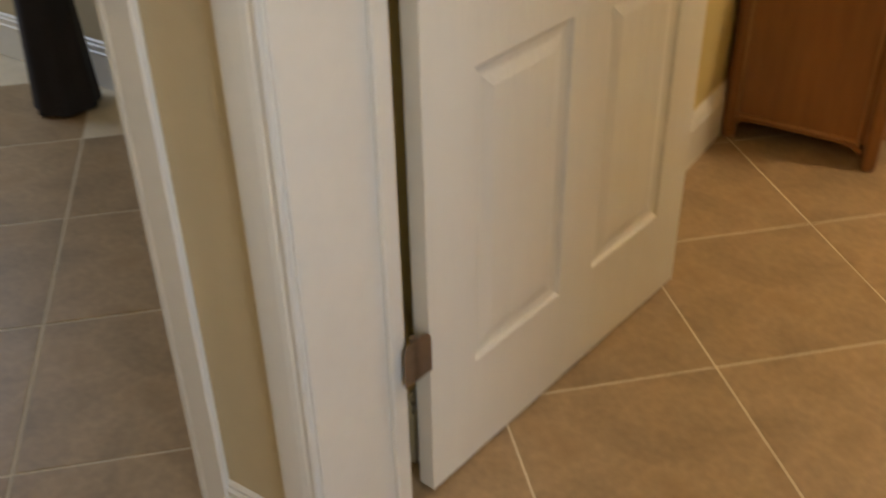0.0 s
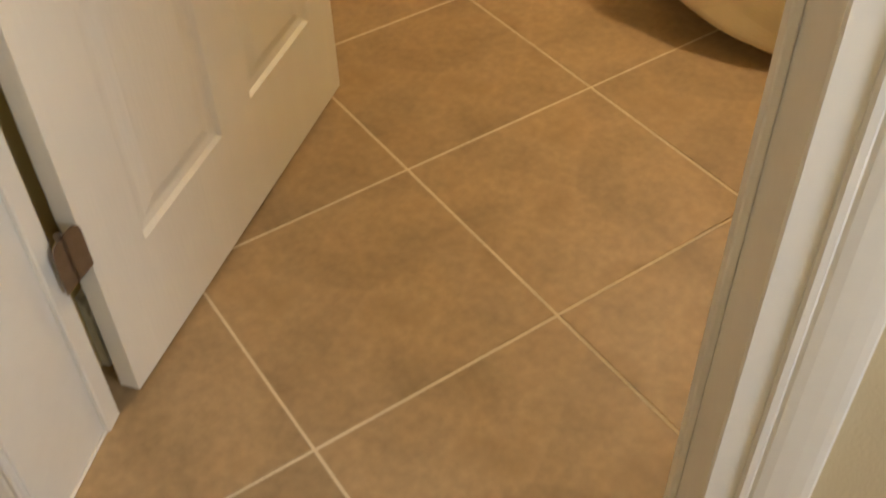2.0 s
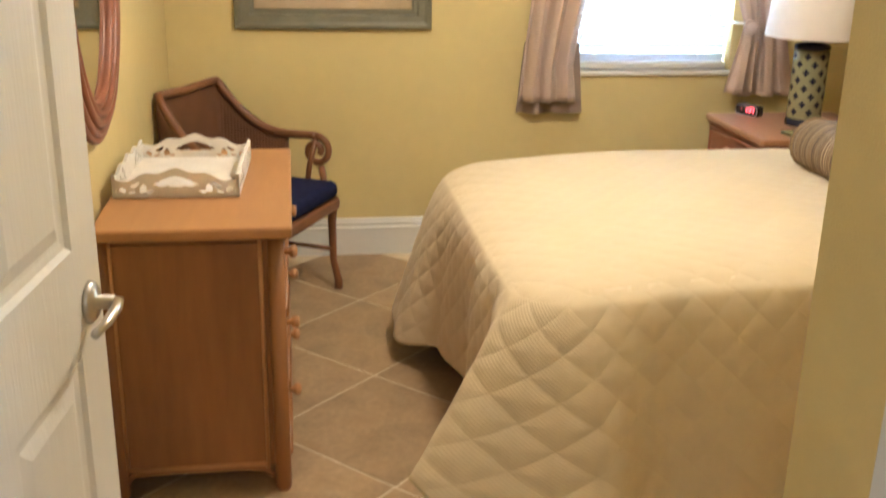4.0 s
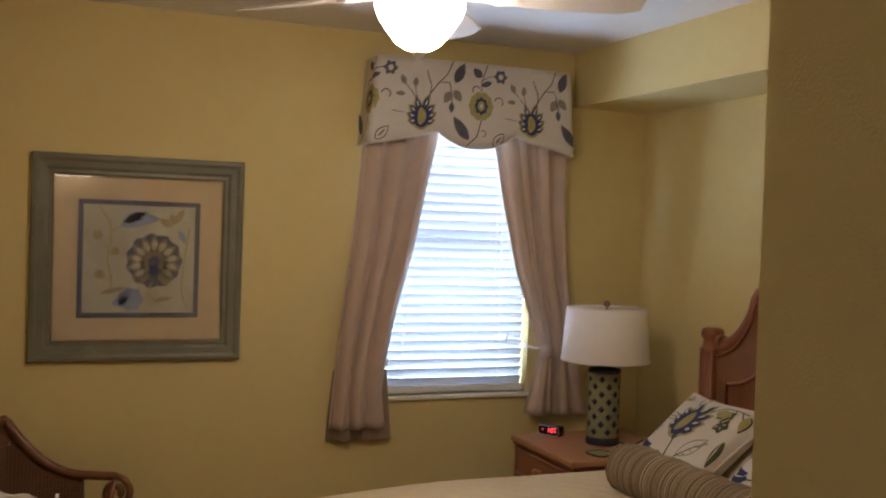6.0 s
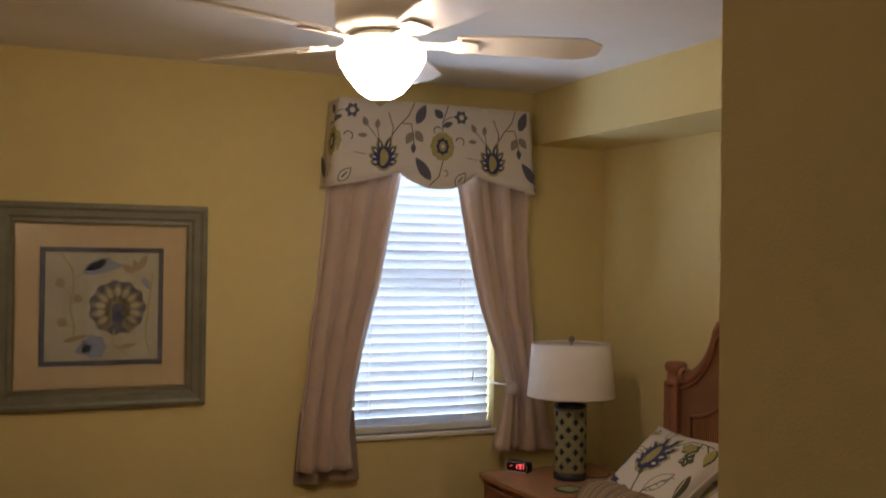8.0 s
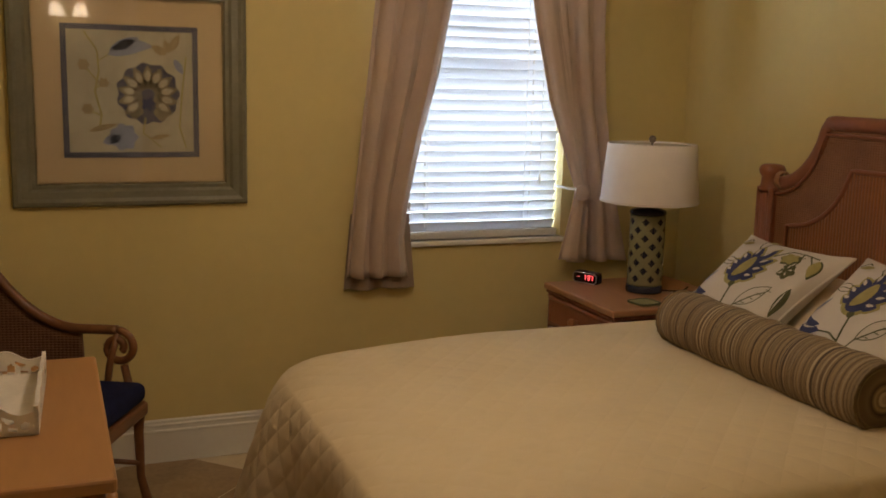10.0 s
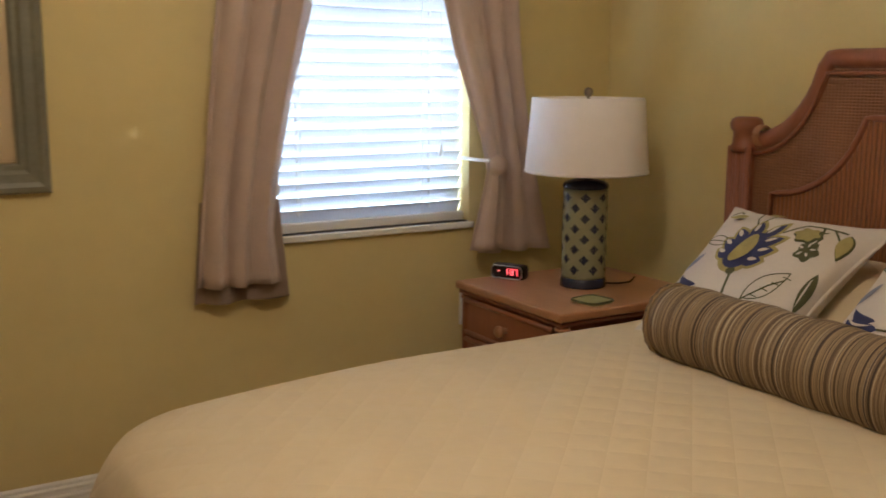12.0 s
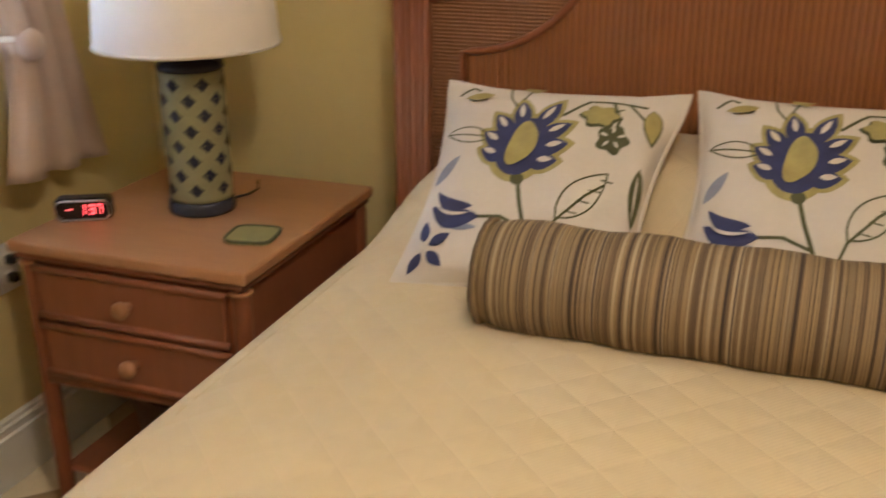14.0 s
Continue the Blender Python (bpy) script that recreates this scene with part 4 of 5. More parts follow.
def headboard():
    """Arched headboard: outline in y and z, thickness along x."""
    hx = 2.405
    h = thing("headboard", pose(0, 0, 0), "reddish cane headboard with an arched top and reeded panel", "headboard")
    yc, half = 2.240, 0.724
    ends, top = 1.140, 1.368

    def rim(s):
        """Height of the upper edge at distance s from the middle."""
        if s < 0.435:
            return top
        t = (s - 0.435) / (half - 0.055 - 0.435)
        return top - (top - ends) * math.sqrt(max(1 - (1 - min(t, 1)) ** 2, 0)) ** 1.25

    ss = [-half + 0.05 + (2 * half - 0.10) * k / 80 for k in range(81)]
    out = [(yc + s, rim(abs(s))) for s in ss]
    outline = [(yc - half + 0.05, 0.25)] + out + [(yc + half - 0.05, 0.25)]
    m = Matrix(((0, 0, 1, hx + 0.01), (1, 0, 0, 0), (0, 1, 0, 0), (0, 0, 0, 1)))
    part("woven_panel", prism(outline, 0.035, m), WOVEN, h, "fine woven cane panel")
    part("top_rail", tube([(hx + 0.02, y, z + 0.004) for y, z in out], 0.026, 12), ROSE, h, smooth=True)
    part("top_bead", tube([(hx + 0.002, y, z - 0.034) for y, z in out], 0.006, 8), ROSE, h, smooth=True)
    # inner reeded field with a moulded border
    inner = []
    for k in range(61):
        s = -0.58 + 1.16 * k / 60
        a = abs(s)
        if a < 0.30:
            z = 1.222
        else:
            t = (a - 0.30) / 0.28
            z = 1.222 - 0.22 * math.sqrt(1 - (1 - t) ** 2) ** 1.2
        inner.append((yc + s, z))
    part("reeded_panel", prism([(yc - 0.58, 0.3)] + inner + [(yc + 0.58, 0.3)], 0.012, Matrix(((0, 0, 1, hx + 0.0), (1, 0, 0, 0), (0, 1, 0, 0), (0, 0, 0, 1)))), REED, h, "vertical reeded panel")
    part("panel_moulding", tube([(hx, yc - 0.58, 0.35)] + [(hx, y, z) for y, z in inner] + [(hx, yc + 0.58, 0.35)], 0.009, 8), ROSE, h, smooth=True)
    for sgn in (-1, 1):
        y = yc + sgn * (half - 0.028)
        for k in range(5):
            part("post_rod", tube([(hx - 0.012 + 0.004 * (k % 2), y - 0.032 + 0.016 * k, 0.0), (hx - 0.012 + 0.004 * (k % 2), y - 0.032 + 0.016 * k, 1.125)], 0.0105, 10), ROSE, h, smooth=True)
        part("post_core", boxes((hx - 0.012, hx + 0.045, y - 0.038, y + 0.038, 0.0, 1.13), bevel=0.006), ROSE, h)
        part("post_cap", lathe([(0, 1.11), (0.040, 1.11), (0.044, 1.125), (0.038, 1.135), (0.036, 1.165), (0.044, 1.175), (0.047, 1.19), (0.043, 1.203), (0.03, 1.21), (0, 1.211)], 24, pose(hx + 0.012, y, 0)), ROSE, h, smooth=True)
        for k in range(3):
            part("binding", tube([(hx + 0.012 + 0.028 * math.cos(a), y - sgn * (0.05 + 0.008 * k), 1.158 + 0.028 * math.sin(a)) for a in (q * math.tau / 16 for q in range(16))], 0.0035, 6, closed=True), ROSET, h, smooth=True)


headboard()


def pillow(name, m, size, puff, material, label, category, group="", prints=False, corner=0.06):
    """A stuffed square pillow in its own u, v plane, w out of its face."""
    p = thing(name, m, label, category, group)
    N = 30
    h = size / 2

    def body(u, v, side):
        a, b = u / h, v / h
        x = u * (1 - 0.125 * (1 - a * a * 0) * (math.cos(b * math.pi / 2)) * abs(a) ** 4)
        # the lower corner beside the next pillow is pulled in
        x -= h * 0.20 * max(a, 0.0) ** 2 * max(0.75 - b, 0.0) / 1.75
        y = v * (1 - 0.115 * (math.cos(a * math.pi / 2)) * abs(b) ** 4)
        t = max((1 - abs(a) ** 2.6) * (1 - abs(b) ** 2.6), 0) ** 0.55
        wr = 0.006 * noise.noise((u * 9, v * 9, 2.0 + side)) * t
        return Vector((x, y, side * (0.004 + puff * t) + wr))

    for side, nm in ((1, "front"), (-1, "back")):
        bm = bmesh.new()
        g = [[bm.verts.new(body(-h + size * i / N, -h + size * j / N, side)) for j in range(N + 1)] for i in range(N + 1)]
        for i in range(N):
            for j in range(N):
                q = (g[i][j], g[i + 1][j], g[i + 1][j + 1], g[i][j + 1])
                bm.faces.new(q if side > 0 else q[::-1])
        part(nm, bm, material, p, smooth=True)
    edge = [body(-h + size * k / 24, -h, 0) for k in range(24)] + [body(h, -h + size * k / 24, 0) for k in range(24)] + [body(h - size * k / 24, h, 0) for k in range(24)] + [body(-h, h - size * k / 24, 0) for k in range(24)]
    part("piping", tube(edge, 0.0055, 6, closed=True), material, p, smooth=True)
    if prints:
        s = size

        def surf(u, v, lift):
            q = body(u, v, 1)
            return q + Vector((0, 0, lift))

        halo, dark, light, core = bud_flower(-0.040 * s / 0.45, 0.045 * s / 0.45, 0.094 * s / 0.45)
        stems = stem([(-0.035, -0.02), (-0.022, -0.07), (-0.005, -0.12), (0.01, -0.16)], 0.007) + stem([(-0.005, -0.12), (-0.05, -0.10), (-0.10, -0.105)], 0.006) + stem([(0.03, -0.15), (0.045, -0.10), (0.09, -0.045), (0.12, -0.02)], 0.005)
        stems += stem([(0.02, 0.12), (0.06, 0.165), (0.10, 0.17), (0.16, 0.165)], 0.006) + stem([(0.10, 0.17), (0.12, 0.12), (0.115, 0.09)], 0.006) + stem([(0.12, 0.15), (0.085, 0.13)], 0.005) + stem([(0.13, 0.165), (0.165, 0.13)], 0.005)
        stems += stem([(-0.09, 0.20), (-0.085, 0.165), (-0.07, 0.14)], 0.004) + stem([(-0.05, 0.195), (-0.06, 0.16)], 0.004) + stem([(-0.19, 0.17), (-0.165, 0.195), (-0.15, 0.185)], 0.006)
        olives = [leaf(-0.115, 0.165, 190, 0.06, 0.026), disc(-0.09, 0.20, 0.021, 5, 0.15), disc(-0.045, 0.20, 0.019, 5, 0.15), disc(0.085, 0.125, 0.030, 6, 0.15, sq=0.8), leaf(0.175, 0.155, -75, 0.075, 0.042)]
        greens = [disc(0.115, 0.075, 0.029, 5, 0.16), leaf(0.03, -0.16, 10, 0.115, 0.062), leaf(0.185, 0.03, -82, 0.12, 0.046), disc(-0.035, -0.025, 0.012)]
        blues = [leaf(-0.085, -0.105, 165, 0.10, 0.050, 0.18), leaf(-0.10, -0.085, 155, 0.085, 0.030, 0.2)]
        for k in range(5):
            a = 72 * k + 30
            blues.append(leaf(-0.175 + 0.010 * math.cos(radians(a)), -0.165 + 0.010 * math.sin(radians(a)), a, 0.042, 0.026))
        greys = [leaf(-0.195, -0.04, 55, 0.075, 0.03), disc(-0.175, -0.165, 0.053, 5, 0.14), leaf(-0.085, -0.125, 160, 0.075, 0.02, 0.15)]
        edged = [olives[3], olives[4]] + olives[1:3]
        greens += [(c, [(c[0] + 1.16 * (x - c[0]), c[1] + 1.16 * (y - c[1])) for x, y in o]) for c, o in edged]
        outline = []
        for a, l in ((52, 0.125),):
            lf = leaf(0.045, -0.095, a, l, 0.07)[1]
            outline += stem(lf + [lf[0]], 0.0035)
        lf = leaf(-0.10, 0.06, 172, 0.10, 0.04)[1]
        outline += stem(lf + [lf[0]], 0.003) + stem([(-0.10, 0.06), (-0.19, 0.072)], 0.003)
        for k in range(4):
            outline += stem([(0.058 + 0.018 * k, -0.08 + 0.023 * k), (0.058 + 0.018 * k + 0.022, -0.08 + 0.023 * k - 0.002)], 0.003)
        sc = s / 0.45
        veins = [leaf(0.048, -0.157, 10, 0.082, 0.009), leaf(0.187, 0.012, -82, 0.088, 0.007), leaf(-0.10, -0.10, 164, 0.075, 0.008, 0.18), disc(-0.175, -0.165, 0.008)]
        veins += [leaf(0.115 + 0.009 * math.cos(radians(a)), 0.075 + 0.009 * math.sin(radians(a)), a, 0.016, 0.007) for a in range(18, 378, 72)]
        clip = lambda shapes: [q for q in shapes if all(abs(u) < h * 0.99 and abs(v) < h * 0.99 for u, v in q[1])]
        scale = lambda shapes: [((c[0] * sc, c[1] * sc), [(u * sc, v * sc) for u, v in o]) for c, o in shapes]
        print_on(p, surf, [("halo_print", OLIVE, clip(halo), 0.0016), ("blue_print", BLUE, clip(dark + scale(blues)), 0.003), ("grey_print", GREYB, clip(scale(greys)), 0.0022), ("vine_print", GREEN, clip(scale(stems + greens + outline)), 0.002), ("olive_print", OLIVE, clip(core + scale(olives)), 0.0075), ("tongue_print", PRINTF, clip(light + scale(veins)), 0.0088)])
    return p


def plane_pose(o, u, v):
    u, v = Vector(u).normalized(), Vector(v).normalized()
    w = u.cross(v).normalized()
    v = w.cross(u)
    return Matrix(((u.x, v.x, w.x, o[0]), (u.y, v.y, w.y, o[1]), (u.z, v.z, w.z, o[2]), (0, 0, 0, 1)))


# u runs toward -y, v up and back toward the headboard: the face looks at the foot of the bed
for cx, cy, tw in ((2.055, 2.545, 0.04), (2.105, 2.075, 0.0)):
    pillow("throw_pillow", plane_pose((cx, cy, 0.826), (tw, -1, 0.0), (0.777, 0.0, 0.63)), 0.466, 0.062, PRINTF, "white square throw pillow printed with navy and olive flowers", "pillow", "throw pillows", prints=True)


def bolster():
    b = thing("bolster_pillow", pose(1.795, 2.572, BZ + 0.104, 0, 0, -1.0), "striped brown and olive cylindrical bolster pillow", "pillow")
    prof, n = [(0, 0.012), (0.02, 0.004), (0.07, 0.0), (0.082, -0.012), (0.090, -0.05)], 16
    L = 0.86
    prof += [(0.090 + 0.003 * math.sin(k * 1.7), -0.05 - (L - 0.1) * k / n) for k in range(1, n)]
    prof += [(0.090, -L + 0.05), (0.082, -L + 0.012), (0.07, -L), (0.02, -L - 0.004), (0, -L - 0.012)]
    part("cover", lathe(prof, 40, pose(0, 0, 0, -90, 0, 0)), STRIPE, b, smooth=True)
    for y in (0.004, -L - 0.004):
        part("gather", tube([(0.082 * math.cos(a) * (1 + 0.03 * (k % 2)), y - 0.010 * (1 if y > 0 else -1), 0.082 * math.sin(a) * (1 + 0.03 * (k % 2))) for k, a in ((q, q * math.tau / 40) for q in range(40))], 0.006, 6, closed=True), STRIPE, b, smooth=True)


bolster()


# ---- nightstand and what stands on it ----
NZ = 0.663


def nightstand():
    x0, x1, y0, y1 = 1.866, 2.44, 3.073, 3.608
    t = thing("nightstand", pose(0, 0, 0), "reddish wooden nightstand with two drawers and an open shelf", "nightstand")
    # top painted lighter than the body, as if lit from above
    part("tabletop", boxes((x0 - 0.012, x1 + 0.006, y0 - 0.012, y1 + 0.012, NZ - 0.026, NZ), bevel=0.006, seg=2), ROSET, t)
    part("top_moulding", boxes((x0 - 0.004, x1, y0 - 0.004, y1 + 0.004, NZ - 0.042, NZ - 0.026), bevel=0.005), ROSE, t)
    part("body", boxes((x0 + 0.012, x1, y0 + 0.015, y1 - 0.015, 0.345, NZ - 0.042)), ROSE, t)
    for y in (y0 + 0.018, y1 - 0.018):
        for x in (x0 + 0.020, x1 - 0.02):
            part("leg", tube([(x, y, 0.0), (x, y, 0.02), (x, y, 0.6), (x, y, NZ - 0.042)], 0.019, 12, taper=[0.8, 1, 1, 1]), ROSE, t, smooth=True)
        part("leg_band", tube([(x0 + 0.020 + 0.021 * math.cos(a), y + 0.021 * math.sin(a), NZ - 0.052) for a in (k * math.tau / 14 for k in range(14))], 0.004, 6, closed=True), ROSET, t, smooth=True)
    for z0, z1 in ((0.505, 0.603), (0.372, 0.475)):
        d = part("drawer", boxes((x0 - 0.002, x0 + 0.014, y0 + 0.045, y1 - 0.045, z0, z1), bevel=0.004), ROSE, t, "moulded drawer front")
        part("drawer_rail", tube([(x0 - 0.002, y0 + 0.04, z1 + 0.004), (x0 - 0.002, y1 - 0.04, z1 + 0.004)], 0.008, 10), ROSE, d, smooth=True)
        part("drawer_rail", tube([(x0 - 0.002, y0 + 0.04, z0 - 0.004), (x0 - 0.002, y1 - 0.04, z0 - 0.004)], 0.008, 10), ROSE, d, smooth=True)
        part("knob", lathe([(0, 0), (0.009, 0), (0.008, 0.012), (0.017, 0.02), (0.019, 0.03), (0.013, 0.038), (0, 0.04)], 18, Matrix.Translation((x0 - 0.001, (y0 + y1) / 2, (z0 + z1) / 2)) @ pose(0, 0, 0, 0, -90, 0)), ROSET, d, "light turned wooden knob", smooth=True)
    part("apron", tube([(x0 + 0.015, y0 + 0.03, 0.345), (x0 + 0.015, y1 - 0.03, 0.345)], 0.014, 10), ROSE, t, smooth=True)
    part("shelf", boxes((x0 + 0.02, x1 - 0.01, y0 + 0.02, y1 - 0.02, 0.10, 0.118), bevel=0.004), ROSE, t)
    k = thing("storage_basket", pose(2.15, 3.34, 0.119), "dark brown woven basket on the nightstand's shelf", "basket")
    part("body", lathe([(0, 0), (0.17, 0), (0.185, 0.01), (0.20, 0.10), (0.205, 0.15), (0.195, 0.15), (0.18, 0.02), (0, 0.02)], 28), BASKET, k, smooth=True)
    part("rim", tube([(0.20 * math.cos(a), 0.20 * math.sin(a), 0.152) for a in (q * math.tau / 28 for q in range(28))], 0.008, 8, closed=True), BASKET, k, smooth=True)


nightstand()


def table_lamp():
    x, y, z = 2.168, 3.351, NZ
    t = thing("table_lamp", pose(x, y, z), "sage ceramic table lamp with dark diamonds and white drum shade", "lamp")
    R = 0.070
    part("base", lathe([(0, 0), (0.072, 0), (0.074, 0.008), (0.072, 0.026), (0.068, 0.030), (0, 0.030)], 32), CERBLUE, t, "blue-black base ring", smooth=True)
    part("body", lathe([(0, 0.030), (0.068, 0.030), (R, 0.04), (R, 0.300), (0.068, 0.312), (0, 0.312)], 40), CELADON, t, smooth=True)
    part("neck", lathe([(0, 0.312), (0.070, 0.312), (0.073, 0.319), (0.068, 0.330), (0.037, 0.342), (0.014, 0.347), (0.012, 0.375), (0, 0.375)], 32), CERBLUE, t, "blue-black cap", smooth=True)
    # body stays whole: flat dark diamonds paint the shade inside its cut-outs
    bm = bmesh.new()
    for row in range(8):
        for k in range(7):
            a = (k + 0.5 * (row % 2)) * math.tau / 7
            zc = 0.060 + 0.0325 * row

            def on(du, dv):
                return (1.004 * R * math.cos(a + du / R), 1.004 * R * math.sin(a + du / R), zc + dv)
            c = bm.verts.new(on(0, 0))
            o = []
            for q in range(16):
                an = q * math.tau / 16
                rr = 0.0165 / (abs(math.cos(an)) ** 0.8 + abs(math.sin(an)) ** 0.8) ** 1.05
                o.append(bm.verts.new(on(rr * math.cos(an), rr * math.sin(an))))
            for q in range(16):
                bm.faces.new((c, o[q], o[(q + 1) % 16]))
    part("diamond_pattern", bm, CERBLUE, t, "flat dark diamonds painted as shade inside cut-outs")["kind"] = "stuff"
    part("shade", lathe([(0.190, 0.364), (0.1905, 0.362), (0.1925, 0.362), (0.193, 0.365), (0.174, 0.592), (0.172, 0.594), (0.171, 0.591), (0.190, 0.364)], 48), SHADE, t, smooth=True)
    part("shade_rim", tube([(0.1925 * math.cos(a), 0.1925 * math.sin(a), 0.367) for a in (k * math.tau / 48 for k in range(48))], 0.003, 6, closed=True), SHADE, t, smooth=True)
    part("shade_top", lathe([(0, 0.583), (0.172, 0.583), (0.172, 0.586), (0, 0.586)], 40), SHADE, t, smooth=True)
    part("harp", tube([(0.0, -0.0, 0.36), (0.04, 0, 0.42), (0.045, 0, 0.52), (0.0, 0, 0.588)], 0.003, 6), METAL, t)
    part("finial", lathe([(0, 0.586), (0.006, 0.586), (0.004, 0.595), (0.013, 0.603), (0.015, 0.613), (0.010, 0.622), (0, 0.626)], 16), HINGEM, t, "dark round finial", smooth=True)
    w = thing("lamp_cord", pose(0, 0, 0), "dark lamp cord lying on the nightstand", "cord")
    part("cord", tube([(x + 0.06, y - 0.03, z + 0.006), (x + 0.11, y - 0.05, z + 0.004), (x + 0.155, y - 0.05, z + 0.004), (x + 0.19, y - 0.03, z + 0.012)], 0.003, 6), BLACKP, w, smooth=True)


table_lamp()


def clock():
    t = thing("alarm_clock", pose(2.022, 3.552, NZ, 0, 0, -62), "black digital alarm clock with red digits", "clock")
    part("case", boxes((-0.060, 0.060, -0.022, 0.026, 0.0, 0.050), bevel=0.013, seg=4), BLACKP, t, smooth=False)
    part("bezel", tube([(-0.046, -0.0225, 0.004), (0.046, -0.0225, 0.004), (0.056, -0.0225, 0.014), (0.056, -0.0225, 0.036), (0.046, -0.0225, 0.046), (-0.046, -0.0225, 0.046), (-0.056, -0.0225, 0.036), (-0.056, -0.0225, 0.014)], 0.0018, 6, closed=True), METAL, t, "silver bezel")
    segs = {"1": "bc", "3": "abgcd", "7": "abc"}
    for ch, ox in (("1", -0.004), ("3", 0.016), ("7", 0.031)):
        bm = bmesh.new()
        w, h = 0.0085, 0.019
        at = {"a": (0, h, w, h), "b": (w, h / 2, w, h), "c": (w, 0, w, h / 2), "d": (0, 0, w, 0), "g": (0, h / 2, w, h / 2)}
        for s in segs[ch]:
            x0, z0, x1, z1 = at[s]
            box(bm, ox + min(x0, x1) - 0.0011, ox + max(x0, x1) + 0.0011, -0.0245, -0.0228, 0.018 + min(z0, z1) - 0.0011, 0.018 + max(z0, z1) + 0.0011)
        part("digit", bm, REDLED, t, "glowing red digit")
    bm = bmesh.new()
    box(bm, 0.0125, 0.0138, -0.0245, -0.0228, 0.022, 0.0245)
    box(bm, 0.0125, 0.0138, -0.0245, -0.0228, 0.032, 0.0345)
    part("colon", bm, REDLED, t, "glowing red colon")
    part("alarm_bar", boxes((-0.032, -0.022, -0.0245, -0.0228, 0.027, 0.029)), REDLED, t, "glowing red bar")


clock()


def coaster():
    t = thing("coaster", pose(2.042, 3.151, NZ, 0, 0, 10), "sage green coaster with a dark rim on the nightstand", "coaster")
    o = [(0.05 * math.copysign(abs(math.cos(a)) ** 0.45, math.cos(a)), 0.05 * math.copysign(abs(math.sin(a)) ** 0.45, math.sin(a))) for a in (k * math.tau / 32 for k in range(32))]
    part("pad", prism(o, 0.006), CORK, t)
    part("rim", tube([(u, v, 0.006) for u, v in o], 0.0035, 6, closed=True), GREEN, t, smooth=True)


coaster()


def outlet():
    t = thing("wall_outlet", pose(2.012, FARY, 0.52), "white wall outlet with a dark plug", "outlet")
    part("plate", boxes((-0.036, 0.036, -0.006, 0.0, -0.058, 0.058), bevel=0.003), WHITEP, t)
    for z in (-0.022, 0.022):
        part("socket", boxes((-0.016, 0.016, -0.0085, -0.005, z - 0.014, z + 0.014), bevel=0.003), WHITEP, t)
        part("plug", boxes((-0.012, 0.012, -0.03, -0.0085, z - 0.011, z + 0.011), bevel=0.004), BLACKP, t, "black plug")


outlet()

# ---- dresser, tray, chair, mirror ----
DRZ = 0.745


def dresser():
    x0, x1, y0, y1 = LEFTX + 0.02, 0.026, 1.84, 2.67
    t = thing("dresser", pose(0, 0, 0), "honey-coloured wooden dresser with rattan posts and three drawers", "dresser")
    # lighter wood tone paints the light that falls on the top
    part("tabletop", boxes((x0, x1 + 0.022, y0 - 0.02, y1 + 0.015, DRZ - 0.03, DRZ), bevel=0.007, seg=2), HONEYLIT, t)
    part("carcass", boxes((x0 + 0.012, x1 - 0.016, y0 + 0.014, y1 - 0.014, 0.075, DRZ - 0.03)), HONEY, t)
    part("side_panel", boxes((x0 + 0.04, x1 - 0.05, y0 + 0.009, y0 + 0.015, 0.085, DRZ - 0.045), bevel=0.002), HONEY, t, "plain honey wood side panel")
    for xx in (x0 + 0.038, x1 - 0.058):
        part("side_bead", tube([(xx, y0 + 0.010, 0.07), (xx, y0 + 0.010, DRZ - 0.035)], 0.006, 8), HONEYLIT, t, smooth=True)
    part("bottom_bead", tube([(x0 + 0.038, y0 + 0.010, 0.082), (x1 - 0.058, y0 + 0.010, 0.082)], 0.007, 8), HONEYLIT, t, smooth=True)
    part("scalloped_apron", tube([(x0 + 0.03, y0 + 0.012, 0.045), (x0 + 0.05, y0 + 0.012, 0.068), (x0 + 0.12, y0 + 0.012, 0.073), (x1 - 0.12, y0 + 0.012, 0.073), (x1 - 0.07, y0 + 0.012, 0.066), (x1 - 0.045, y0 + 0.012, 0.045)], 0.009, 8), HONEY, t, smooth=True)
    for x in (x0 + 0.018, x1 - 0.020):
        for y in (y0 + 0.018, y1 - 0.018):
            part("leg", tube([(x, y, 0.0), (x, y, 0.012), (x, y, 0.05), (x, y, DRZ - 0.03)], 0.022, 14, taper=[0.85, 1.0, 1.0, 1.0]), HONEY, t, smooth=True)
    for k, (z0, z1) in enumerate(((0.10, 0.285), (0.305, 0.49), (0.51, 0.695))):
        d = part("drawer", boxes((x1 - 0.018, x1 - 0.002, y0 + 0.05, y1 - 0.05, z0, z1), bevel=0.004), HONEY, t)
        for z in (z0 - 0.004, z1 + 0.004):
            part("drawer_rail", tube([(x1, y0 + 0.04, z), (x1, y1 - 0.04, z)], 0.008, 8), HONEY, d, smooth=True)
        for y in (y0 + 0.22, y1 - 0.22):
            part("knob", lathe([(0, 0), (0.009, 0), (0.008, 0.012), (0.017, 0.02), (0.018, 0.03), (0.012, 0.037), (0, 0.038)], 16, Matrix.Translation((x1 - 0.003, y, (z0 + z1) / 2)) @ pose(0, 0, 0, 0, 90, 0)), HONEYLIT, d, smooth=True)


dresser()


